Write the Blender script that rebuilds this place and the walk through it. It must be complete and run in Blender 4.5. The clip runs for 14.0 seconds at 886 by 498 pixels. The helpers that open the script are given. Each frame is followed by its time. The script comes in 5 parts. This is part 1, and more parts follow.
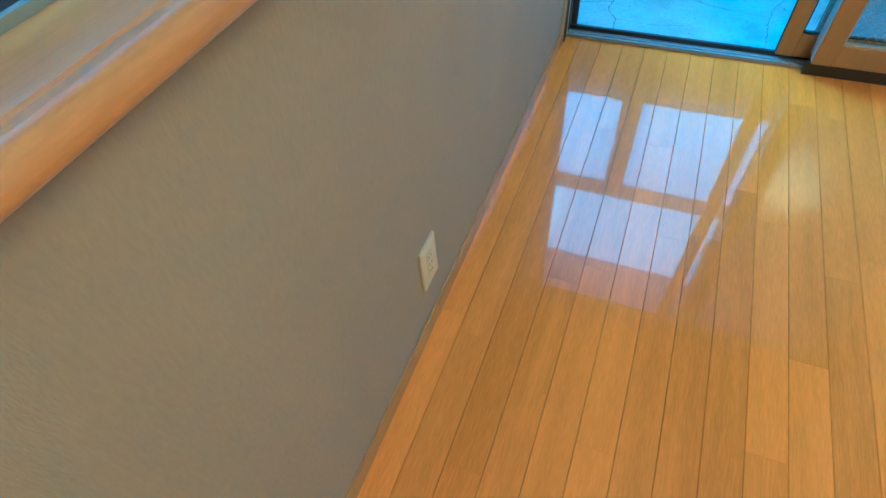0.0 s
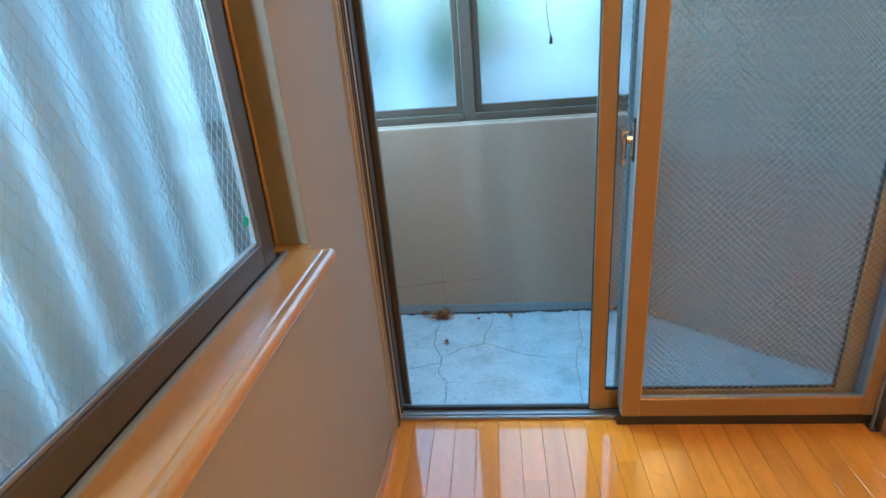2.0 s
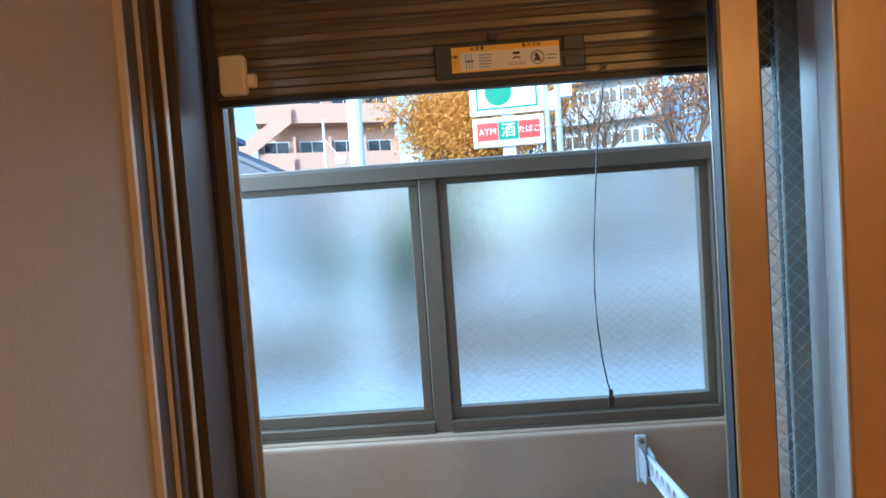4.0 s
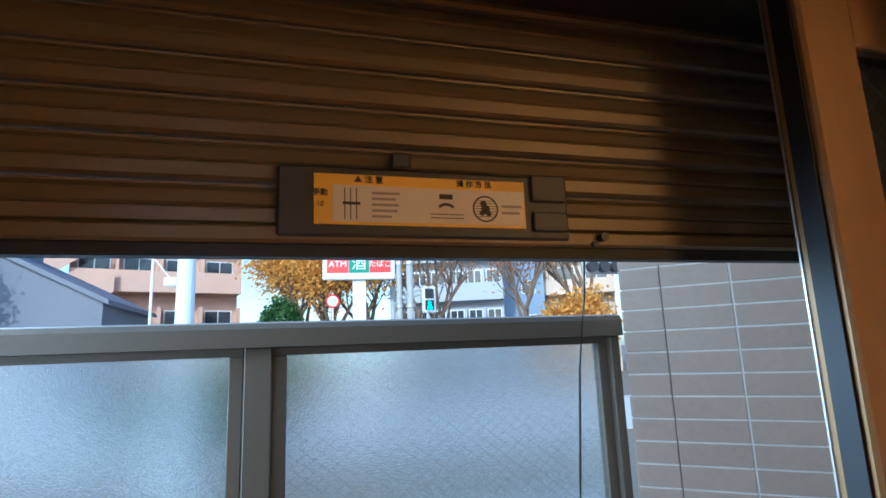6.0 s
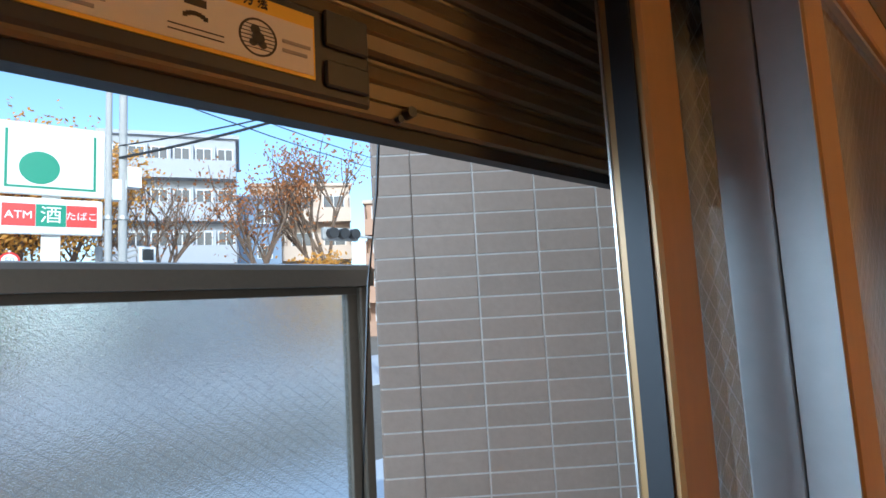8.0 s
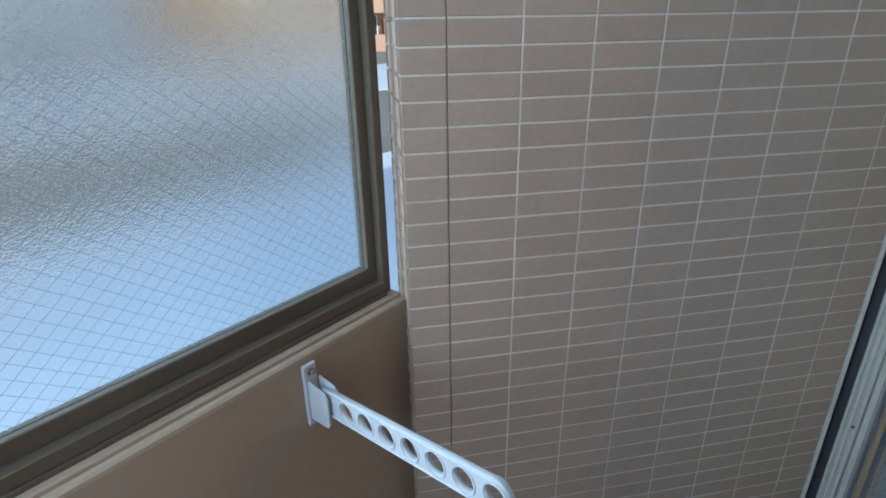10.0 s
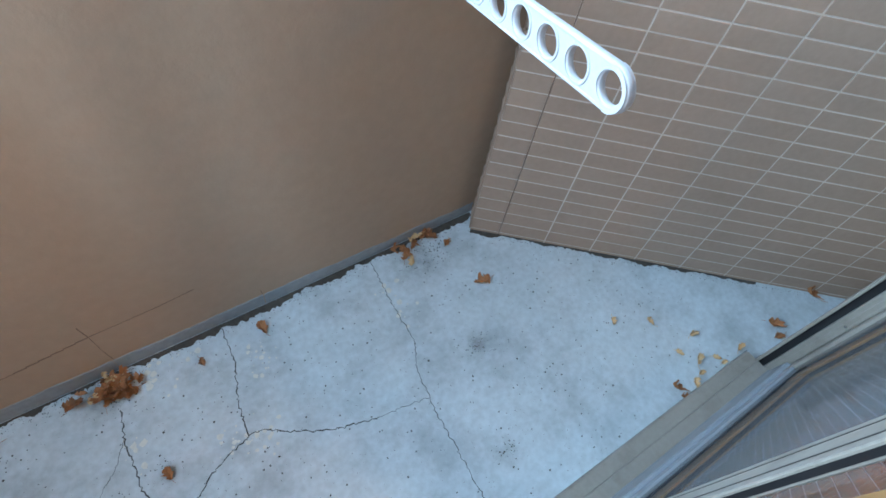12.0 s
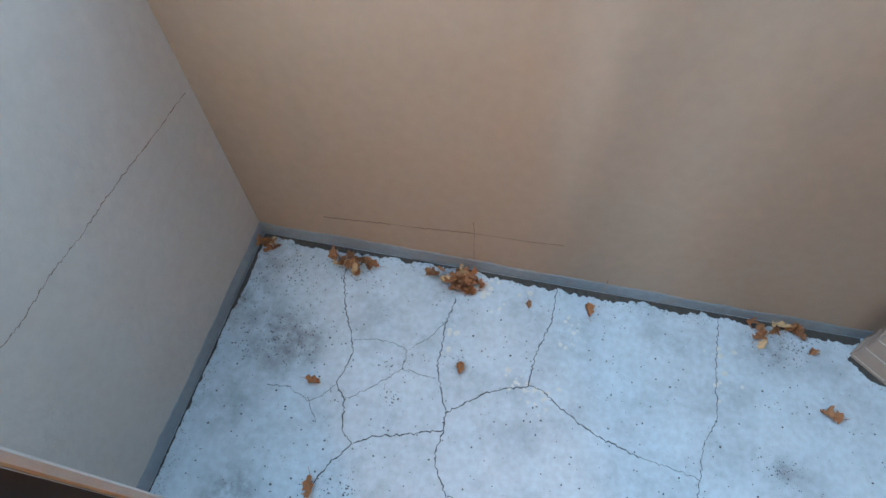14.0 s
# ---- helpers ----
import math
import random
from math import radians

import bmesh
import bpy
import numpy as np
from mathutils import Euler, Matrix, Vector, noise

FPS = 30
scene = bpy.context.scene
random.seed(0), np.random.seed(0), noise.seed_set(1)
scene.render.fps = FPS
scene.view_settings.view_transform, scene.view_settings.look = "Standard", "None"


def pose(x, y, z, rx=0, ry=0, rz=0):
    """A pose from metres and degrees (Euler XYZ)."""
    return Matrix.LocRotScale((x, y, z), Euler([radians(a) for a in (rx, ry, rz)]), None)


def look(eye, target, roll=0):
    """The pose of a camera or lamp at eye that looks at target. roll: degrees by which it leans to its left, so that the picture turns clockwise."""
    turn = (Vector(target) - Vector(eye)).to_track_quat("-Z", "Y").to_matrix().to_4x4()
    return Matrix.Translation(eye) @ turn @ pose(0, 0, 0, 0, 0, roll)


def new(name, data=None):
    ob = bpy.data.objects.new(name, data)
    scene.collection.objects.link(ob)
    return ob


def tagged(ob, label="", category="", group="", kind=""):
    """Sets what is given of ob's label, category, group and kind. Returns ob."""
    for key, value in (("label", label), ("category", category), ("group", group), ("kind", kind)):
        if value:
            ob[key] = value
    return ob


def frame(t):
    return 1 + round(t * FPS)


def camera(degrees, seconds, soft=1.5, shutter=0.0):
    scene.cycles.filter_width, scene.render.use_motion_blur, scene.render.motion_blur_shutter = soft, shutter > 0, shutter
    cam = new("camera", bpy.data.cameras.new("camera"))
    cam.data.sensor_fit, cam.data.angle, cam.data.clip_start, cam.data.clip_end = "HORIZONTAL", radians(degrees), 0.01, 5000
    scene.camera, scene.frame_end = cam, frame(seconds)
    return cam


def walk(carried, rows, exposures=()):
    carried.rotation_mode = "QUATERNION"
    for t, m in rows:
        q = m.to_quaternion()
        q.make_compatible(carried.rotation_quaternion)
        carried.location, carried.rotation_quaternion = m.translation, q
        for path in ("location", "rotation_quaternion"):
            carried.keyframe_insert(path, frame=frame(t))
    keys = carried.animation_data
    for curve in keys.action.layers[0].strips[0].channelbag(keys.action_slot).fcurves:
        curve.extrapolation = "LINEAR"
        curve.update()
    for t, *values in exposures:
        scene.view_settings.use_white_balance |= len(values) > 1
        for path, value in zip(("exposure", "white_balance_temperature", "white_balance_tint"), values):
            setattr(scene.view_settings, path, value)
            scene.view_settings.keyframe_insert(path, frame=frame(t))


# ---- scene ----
cam = camera(78.5, 14.0, soft=1.6)
PATH = [
    (0, (0.339, -1.905, 1.093), (-0.209, -0.773, -0.462), -5.9),
    (0.5, (0.343, -1.939, 1.172), (-0.099, -0.571, -0.218), -3.8),
    (1, (0.352, -1.926, 1.265), (0.047, -0.34, 0.086), -3.3),
    (1.5, (0.394, -1.819, 1.316), (0.172, -0.073, 0.365), -4.6),
    (2, (0.42, -1.619, 1.357), (0.205, 0.213, 0.584), -4.9),
    (2.5, (0.4, -1.408, 1.373), (0.22, 0.478, 0.73), -4.5),
    (3, (0.359, -1.138, 1.451), (0.262, 0.796, 0.951), -4.8),
    (3.5, (0.362, -0.895, 1.508), (0.278, 1.083, 1.222), -4.4),
    (4.5, (0.365, -0.533, 1.616), (0.418, 1.464, 1.711), -3.5),
    (5.25, (0.366, -0.339, 1.674), (0.625, 1.622, 1.971), -2.6),
    (6, (0.367, -0.271, 1.695), (0.897, 1.622, 2.063), -2.2),
    (6.5, (0.403, -0.263, 1.691), (1.223, 1.521, 2.071), -2.4),
    (7, (0.417, -0.251, 1.686), (1.461, 1.411, 2.069), -2.7),
    (7.75, (0.404, -0.202, 1.673), (1.677, 1.313, 1.961), -3.0),
    (8.6, (0.351, -0.008, 1.621), (1.827, 1.341, 1.568), -3.5),
    (9.5, (0.307, 0.154, 1.578), (1.828, 1.387, 1.169), -3.6),
    (10, (0.351, 0.17, 1.515), (1.792, 1.319, 0.739), -1.0),
    (10.5, (0.36, 0.195, 1.428), (1.696, 1.203, 0.333), 1.3),
    (11, (0.372, 0.196, 1.385), (1.573, 1.124, 0.083), 4.3),
    (11.5, (0.372, 0.19, 1.316), (1.376, 1.033, -0.195), 9.2),
    (12, (0.363, 0.186, 1.274), (1.152, 1.01, -0.369), 12.8),
    (12.5, (0.329, 0.18, 1.261), (0.881, 1.087, -0.434), 12.2),
    (13, (0.277, 0.159, 1.255), (0.533, 1.155, -0.46), 7.7),
    (13.5, (0.232, 0.154, 1.251), (0.21, 1.183, -0.455), 2.8),
    (14, (0.181, 0.177, 1.277), (-0.028, 1.209, -0.431), 0.1),
]

walk(cam, [(t, look(eye, target, roll)) for t, eye, target, roll in PATH],
     exposures=[(0, 1.96, 2800, -33), (0.6, 1.95, 2830, -35), (1.5, 1.88, 3500, -27), (2.5, 1.74, 4450, -11), (3.0, 1.82, 4600, -8), (3.5, 1.62, 4650, -6), (6, 0.95, 4750, -2), (7, 1.05, 4900, 2),
                (9.5, 0.74, 5500, 0), (10, 0.84, 5450, 0), (10.5, 1.0, 5600, 0), (11.2, 1.55, 5600, 0), (12, 1.68, 5350, -1), (13, 1.84, 5050, -1), (14, 2.05, 5200, -1)])

# ---- world, sun, lamp ----
SUN_FROM = Vector((-0.45, -0.78, 0.48)).normalized()
world = bpy.data.worlds.new("world")
scene.world = world
world.use_nodes = True
wn = world.node_tree.nodes
sky = wn.new("ShaderNodeTexSky")
sky.sky_type = "NISHITA"
sky.sun_disc = False
sky.sun_elevation = math.asin(SUN_FROM.z)
sky.sun_rotation = math.atan2(SUN_FROM.x, SUN_FROM.y)
sky.air_density, sky.dust_density, sky.ozone_density = 1.0, 1.6, 1.0
wn["Background"].inputs["Strength"].default_value = 0.15
world.node_tree.links.new(sky.outputs[0], wn["Background"].inputs["Color"])

sun_data = bpy.data.lights.new("sun", "SUN")
sun_data.energy, sun_data.angle, sun_data.color = 1.6, radians(0.5), (1.0, 0.93, 0.82)
sun = new("sun", sun_data)
sun.matrix_world = look(SUN_FROM * 30, (0, 0, 0))

LAMP = (1.59, -2.0, 2.4)
lamp_data = bpy.data.lights.new("ceiling_lamp_light", "POINT")
lamp_data.shadow_soft_size = 0.24
lamp_data.energy, lamp_data.color = 17.0, (1.0, 0.50, 0.15)
lamp_light = new("ceiling_lamp_light", lamp_data)
lamp_light.matrix_world = pose(LAMP[0], LAMP[1], 2.12)


# added area lamps hung outdoors, boosting the sky's light on balcony and side window
def sky_fill_lamp(name, eye, target, w, h, watts):
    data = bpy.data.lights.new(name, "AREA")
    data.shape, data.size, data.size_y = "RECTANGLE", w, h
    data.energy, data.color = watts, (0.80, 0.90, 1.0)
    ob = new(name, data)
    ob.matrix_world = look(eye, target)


sky_fill_lamp("balcony_fill", (0.1, 0.20, 3.6), (0.6, 0.55, 0.0), 2.0, 0.9, 4.0)
sky_fill_lamp("front_fill", (0.5, 3.2, 3.3), (0.5, 0.4, 0.5), 5.0, 2.4, 42.0)
sky_fill_lamp("side_fill", (-0.80, 0.74, 1.80), (1.6, 0.45, 0.55), 0.55, 1.2, 10.0)
sky_fill_lamp("street_fill", (-2.4, 2.6, 2.9), (1.4, 0.5, 0.4), 3.2, 2.0, 100.0)
sky_fill_lamp("window_fill", (-0.40, -3.95, 2.3), (-0.42, -0.8, 0.9), 0.40, 1.0, 88.0)


# ---- materials ----
ZB = -0.114                      # balcony floor


def mat(name, color, rough=0.6, metal=0.0, vary=0.12, scale=(3.0, 60.0), bump=0.15, bump_scale=None, stretch=(1, 1, 1),
        per_object=0.0, island=0.0, coat=0.0, coat_rough=0.05, spec=0.5, dirt=None, dirt_amount=0.0, dirt_scale=1.5, bump_dist=0.002):
    """Two scales of noise over a base colour, with bump; dirt adds patches of a second colour."""
    m = bpy.data.materials.new(name)
    m.use_nodes = True
    nt = m.node_tree
    n, ln = nt.nodes, nt.links
    b = n["Principled BSDF"]
    tc = n.new("ShaderNodeTexCoord")
    mp = n.new("ShaderNodeMapping")
    mp.inputs["Scale"].default_value = stretch
    ln.new(tc.outputs["Object"], mp.inputs["Vector"])
    vec = mp.outputs["Vector"]
    if per_object or island:
        # shift the grain from piece to piece
        src = n.new("ShaderNodeObjectInfo") if per_object else n.new("ShaderNodeNewGeometry")
        out = src.outputs["Random"] if per_object else src.outputs["Random Per Island"]
        add = n.new("ShaderNodeVectorMath")
        add.operation = "ADD"
        sc = n.new("ShaderNodeMath")
        sc.operation = "MULTIPLY"
        sc.inputs[1].default_value = 37.0
        ln.new(out, sc.inputs[0])
        ln.new(vec, add.inputs[0])
        ln.new(sc.outputs[0], add.inputs[1])
        vec = add.outputs[0]
    big, small = n.new("ShaderNodeTexNoise"), n.new("ShaderNodeTexNoise")
    for node, s in ((big, scale[0]), (small, scale[1])):
        node.inputs["Scale"].default_value = s
        node.inputs["Detail"].default_value = 4.0
        ln.new(vec, node.inputs["Vector"])
    mix = n.new("ShaderNodeMath")
    mix.operation = "ADD"
    ln.new(big.outputs["Fac"], mix.inputs[0])
    ln.new(small.outputs["Fac"], mix.inputs[1])
    fac = mix.outputs[0]
    if per_object or island:
        m3 = n.new("ShaderNodeMath")
        m3.operation = "MULTIPLY_ADD"
        m3.inputs[1].default_value = (per_object or island)
        ln.new(out, m3.inputs[0])
        ln.new(fac, m3.inputs[2])
        fac = m3.outputs[0]
    ramp = n.new("ShaderNodeValToRGB")
    lo, hi = ramp.color_ramp.elements
    mid = 1.0 + (per_object or island) / 2
    mr = n.new("ShaderNodeMapRange")
    mr.inputs["From Min"].default_value, mr.inputs["From Max"].default_value = mid - 0.5 - (per_object or island) / 2, mid + 0.5 + (per_object or island) / 2
    ln.new(fac, mr.inputs["Value"])
    lo.color = (*[max(0, v * (1 - vary)) for v in color], 1)
    hi.color = (*[min(1, v * (1 + vary)) for v in color], 1)
    ln.new(mr.outputs["Result"], ramp.inputs["Fac"])
    col = ramp.outputs["Color"]
    if dirt:
        dn = n.new("ShaderNodeTexNoise")
        dn.inputs["Scale"].default_value, dn.inputs["Detail"].default_value, dn.inputs["Roughness"].default_value = dirt_scale, 6.0, 0.65
        ln.new(tc.outputs["Object"], dn.inputs["Vector"])
        dr = n.new("ShaderNodeValToRGB")
        dr.color_ramp.elements[0].position, dr.color_ramp.elements[1].position = 0.52, 0.75
        ln.new(dn.outputs["Fac"], dr.inputs["Fac"])
        dm = n.new("ShaderNodeMath")
        dm.operation = "MULTIPLY"
        dm.inputs[1].default_value = dirt_amount
        ln.new(dr.outputs["Color"], dm.inputs[0])
        mx = n.new("ShaderNodeMix")
        mx.data_type = "RGBA"
        ln.new(dm.outputs[0], mx.inputs["Factor"])
        ln.new(col, mx.inputs["A"])
        mx.inputs["B"].default_value = (*dirt, 1)
        col = mx.outputs["Result"]
    ln.new(col, b.inputs["Base Color"])
    b.inputs["Roughness"].default_value, b.inputs["Metallic"].default_value = rough, metal
    b.inputs["Specular IOR Level"].default_value = spec
    b.inputs["Coat Weight"].default_value, b.inputs["Coat Roughness"].default_value = coat, coat_rough
    if bump:
        bn = n.new("ShaderNodeTexNoise")
        bn.inputs["Scale"].default_value, bn.inputs["Detail"].default_value = bump_scale or scale[1], 3.0
        ln.new(vec, bn.inputs["Vector"])
        bp = n.new("ShaderNodeBump")
        bp.inputs["Strength"].default_value, bp.inputs["Distance"].default_value = bump, bump_dist
        ln.new(bn.outputs["Fac"], bp.inputs["Height"])
        ln.new(bp.outputs["Normal"], b.inputs["Normal"])
    return m


def glass(name, rough=0.0, color=(1, 1, 1), bump=0.0, bump_scale=200.0, coat=0.0, spec=0.5):
    m = bpy.data.materials.new(name)
    m.use_nodes = True
    n, ln = m.node_tree.nodes, m.node_tree.links
    b = n["Principled BSDF"]
    b.inputs["Base Color"].default_value = (*color, 1)
    b.inputs["Transmission Weight"].default_value = 1.0
    b.inputs["Roughness"].default_value = rough
    b.inputs["IOR"].default_value = 1.47
    b.inputs["Coat Weight"].default_value, b.inputs["Coat Roughness"].default_value = coat, 0.04
    if bump:
        tc, bn, bp = n.new("ShaderNodeTexCoord"), n.new("ShaderNodeTexNoise"), n.new("ShaderNodeBump")
        bn.inputs["Scale"].default_value, bn.inputs["Detail"].default_value = bump_scale, 2.0
        ln.new(tc.outputs["Object"], bn.inputs["Vector"])
        ln.new(bn.outputs["Fac"], bp.inputs["Height"])
        bp.inputs["Strength"].default_value, bp.inputs["Distance"].default_value = bump, 0.002
        ln.new(bp.outputs["Normal"], b.inputs["Normal"])
    return m


def glow(name, color, strength):
    m = bpy.data.materials.new(name)
    m.use_nodes = True
    b = m.node_tree.nodes["Principled BSDF"]
    b.inputs["Base Color"].default_value = (*color, 1)
    b.inputs["Emission Color"].default_value = (*color, 1)
    b.inputs["Emission Strength"].default_value = strength
    return m


M_FLOOR = mat("oak_floor", (0.73, 0.272, 0.014), 0.16, vary=0.34, scale=(2.0, 26.0), stretch=(14, 1.1, 1), per_object=0.5, bump=0.012,
              bump_scale=14, coat=0.75, coat_rough=0.03, spec=0.2)
M_FLOOR_REST = mat("oak_floor_rest", (0.73, 0.272, 0.014), 0.16, vary=0.34, scale=(2.0, 26.0), stretch=(14, 1.1, 1), island=0.5, bump=0.012,
                   bump_scale=14, coat=0.75, coat_rough=0.03, spec=0.2)
M_GROOVE = mat("floor_groove", (0.16, 0.065, 0.015), 0.3)
M_WOOD = mat("honey_wood", (0.52, 0.255, 0.06), 0.30, vary=0.18, scale=(2.0, 30.0), stretch=(9, 1, 9), bump=0.03, coat=0.9, coat_rough=0.30)
M_TRIM = mat("brown_wood_trim", (0.42, 0.24, 0.085), 0.35, vary=0.2, scale=(2.0, 30.0), stretch=(9, 1, 9), bump=0.05)
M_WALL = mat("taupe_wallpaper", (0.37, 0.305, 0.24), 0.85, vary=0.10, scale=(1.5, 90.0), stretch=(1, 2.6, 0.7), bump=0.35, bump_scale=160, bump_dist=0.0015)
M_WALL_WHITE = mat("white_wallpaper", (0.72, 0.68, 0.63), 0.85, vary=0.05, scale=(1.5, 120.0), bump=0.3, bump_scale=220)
M_CEIL = mat("ceiling_paper", (0.75, 0.72, 0.68), 0.9, vary=0.04, bump=0.2, bump_scale=150)
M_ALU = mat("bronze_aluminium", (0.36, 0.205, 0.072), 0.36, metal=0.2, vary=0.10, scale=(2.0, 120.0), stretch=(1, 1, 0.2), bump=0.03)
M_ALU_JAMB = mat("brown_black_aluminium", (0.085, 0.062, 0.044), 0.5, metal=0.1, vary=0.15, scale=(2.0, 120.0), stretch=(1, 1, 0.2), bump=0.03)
# window sashes: the same bronze, with their backlit shade put into the colour
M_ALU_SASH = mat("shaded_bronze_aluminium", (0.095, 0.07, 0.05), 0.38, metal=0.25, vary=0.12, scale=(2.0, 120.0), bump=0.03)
M_REVEAL = mat("olive_brown_lining", (0.24, 0.18, 0.105), 0.5, vary=0.12, scale=(2.0, 60.0), bump=0.1)
M_ALU_DARK = mat("dark_aluminium", (0.055, 0.05, 0.047), 0.42, metal=0.5, vary=0.15, scale=(3.0, 100.0), bump=0.03)
M_ALU_SILVER = mat("silver_aluminium", (0.52, 0.50, 0.48), 0.35, metal=0.8, vary=0.12, scale=(3.0, 90.0), bump=0.05)
M_GREY_SIDE = mat("grey_anodised", (0.40, 0.40, 0.39), 0.45, metal=0.3, vary=0.08, scale=(2.0, 80.0), bump=0.04)
M_RAIL = mat("rail_aluminium", (0.118, 0.092, 0.064), 0.5, metal=0.1, vary=0.12, scale=(2.0, 90.0), bump=0.04)
M_SILL = mat("blue_grey_aluminium", (0.30, 0.33, 0.37), 0.35, metal=0.15, vary=0.10, scale=(3.0, 90.0), bump=0.05, dirt=(0.22, 0.20, 0.18), dirt_amount=0.5, dirt_scale=9.0)
M_LIP = mat("warm_grey_aluminium", (0.29, 0.268, 0.235), 0.45, metal=0.1, vary=0.15, scale=(4.0, 90.0), bump=0.1, dirt=(0.16, 0.14, 0.12), dirt_amount=0.6, dirt_scale=12.0)
M_EDGE = mat("pale_gold_aluminium", (0.58, 0.48, 0.35), 0.35, metal=0.1, vary=0.1, scale=(3.0, 90.0), stretch=(1, 1, 0.2), bump=0.03)
M_RUBBER = mat("black_rubber", (0.012, 0.012, 0.014), 0.55, vary=0.2)
M_PAINT = mat("beige_wall_paint", (0.37, 0.275, 0.195), 0.8, vary=0.09, scale=(1.1, 35.0), bump=0.14, bump_scale=95, bump_dist=0.003,
              dirt=(0.30, 0.235, 0.18), dirt_amount=0.25, dirt_scale=2.3)
M_PAINT_L = mat("pale_wall_paint", (0.50, 0.46, 0.41), 0.85, vary=0.10, scale=(1.2, 40.0), bump=0.3, bump_scale=60, bump_dist=0.004,
                dirt=(0.40, 0.37, 0.34), dirt_amount=0.35, dirt_scale=1.7)
M_TILE = mat("beige_tile", (0.37, 0.272, 0.205), 0.6, vary=0.13, scale=(7.0, 70.0), per_object=0.28, bump=0.5, bump_scale=45, bump_dist=0.002)
M_TILE_REST = mat("beige_tile_rest", (0.37, 0.272, 0.205), 0.6, vary=0.13, scale=(7.0, 70.0), island=0.28, bump=0.5, bump_scale=45, bump_dist=0.002)
M_GROUT = mat("pale_grout", (0.62, 0.56, 0.50), 0.9, vary=0.15, scale=(3.0, 80.0), dirt=(0.42, 0.37, 0.31), dirt_amount=0.4, dirt_scale=2.2)
M_SLAB = mat("grey_floor_coating", (0.48, 0.535, 0.57), 0.75, vary=0.24, scale=(6.0, 60.0), bump=0.4, bump_scale=70, bump_dist=0.002,
             dirt=(0.22, 0.24, 0.255), dirt_amount=0.6, dirt_scale=5.0)


def add_stains(m, spots, color):
    """Damp, dirty patches of their own place and size: (x, y, radius, strength), broken up by noise."""
    n, ln = m.node_tree.nodes, m.node_tree.links
    base = n["Principled BSDF"].inputs["Base Color"]
    col = base.links[0].from_socket
    tc, noise = n.new("ShaderNodeTexCoord"), n.new("ShaderNodeTexNoise")
    noise.inputs["Scale"].default_value, noise.inputs["Detail"].default_value, noise.inputs["Roughness"].default_value = 16.0, 7.0, 0.7
    ln.new(tc.outputs["Object"], noise.inputs["Vector"])
    sharp = n.new("ShaderNodeMapRange")
    sharp.inputs["From Min"].default_value, sharp.inputs["From Max"].default_value = 0.36, 0.62
    ln.new(noise.outputs["Fac"], sharp.inputs["Value"])
    for x, y, r, k in spots:
        d = n.new("ShaderNodeVectorMath")
        d.operation = "DISTANCE"
        d.inputs[1].default_value = (x, y, ZB)
        ln.new(tc.outputs["Object"], d.inputs[0])
        fall = n.new("ShaderNodeMapRange")
        fall.interpolation_type = "SMOOTHSTEP"
        fall.inputs["From Min"].default_value, fall.inputs["From Max"].default_value = r, r * 0.1
        fall.inputs["To Max"].default_value = k
        ln.new(d.outputs["Value"], fall.inputs["Value"])
        both = n.new("ShaderNodeMath")
        both.operation = "MULTIPLY"
        ln.new(fall.outputs["Result"], both.inputs[0])
        ln.new(sharp.outputs["Result"], both.inputs[1])
        mx = n.new("ShaderNodeMix")
        mx.data_type = "RGBA"
        ln.new(both.outputs[0], mx.inputs["Factor"])
        ln.new(col, mx.inputs["A"])
        mx.inputs["B"].default_value = (*color, 1)
        col = mx.outputs["Result"]
    ln.new(col, base)


add_stains(M_SLAB, ((-0.36, 0.65, 0.15, 0.85), (-0.50, 0.74, 0.13, 0.75), (-0.29, 0.64, 0.08, 0.7), (-0.35, 0.25, 0.10, 1.0), (-0.42, 0.45, 0.16, 0.45), (-0.47, 0.90, 0.14, 0.55),
                    (0.93, 0.88, 0.13, 0.55), (0.95, 0.57, 0.05, 0.75), (0.83, 0.29, 0.06, 0.5), (0.13, 0.665, 0.03, 0.9), (0.06, 0.91, 0.09, 0.6), (-0.24, 0.92, 0.10, 0.55),
                    (0.0, 0.28, 0.10, 0.5), (0.62, 0.28, 0.07, 0.4), (0.40, 0.35, 0.12, 0.25)), (0.13, 0.135, 0.135))
M_SLAB_EDGE = mat("grey_upstand_coating", (0.27, 0.30, 0.325), 0.8, vary=0.2, scale=(3.0, 50.0), bump=0.5)
M_CRACK = mat("crack_dark", (0.05, 0.05, 0.05), 0.9, vary=0.4)
M_STAIN = mat("brown_crack", (0.20, 0.14, 0.10), 0.9, vary=0.3)
M_DUST = mat("dark_grit", (0.055, 0.048, 0.04), 0.95, vary=0.5)
M_PALE = mat("pale_stain", (0.60, 0.60, 0.55), 0.9, vary=0.2, scale=(8.0, 90.0))
M_LEAF = mat("dry_leaf", (0.27, 0.12, 0.045), 0.75, vary=0.65, scale=(20.0, 150.0), per_object=1.2, bump=0.4)
M_LEAF_PALE = mat("pale_dry_leaf", (0.60, 0.42, 0.22), 0.75, vary=0.25, scale=(20.0, 150.0), per_object=0.6, bump=0.4)
M_SHUTTER = mat("bronze_shutter", (0.155, 0.112, 0.058), 0.42, metal=0.3, vary=0.08, scale=(3.0, 90.0), bump=0.04)
M_PLASTIC_DARK = mat("dark_plastic", (0.035, 0.033, 0.032), 0.45, vary=0.1)
M_PLASTIC_IVORY = mat("ivory_plastic", (0.72, 0.62, 0.44), 0.35, vary=0.05)
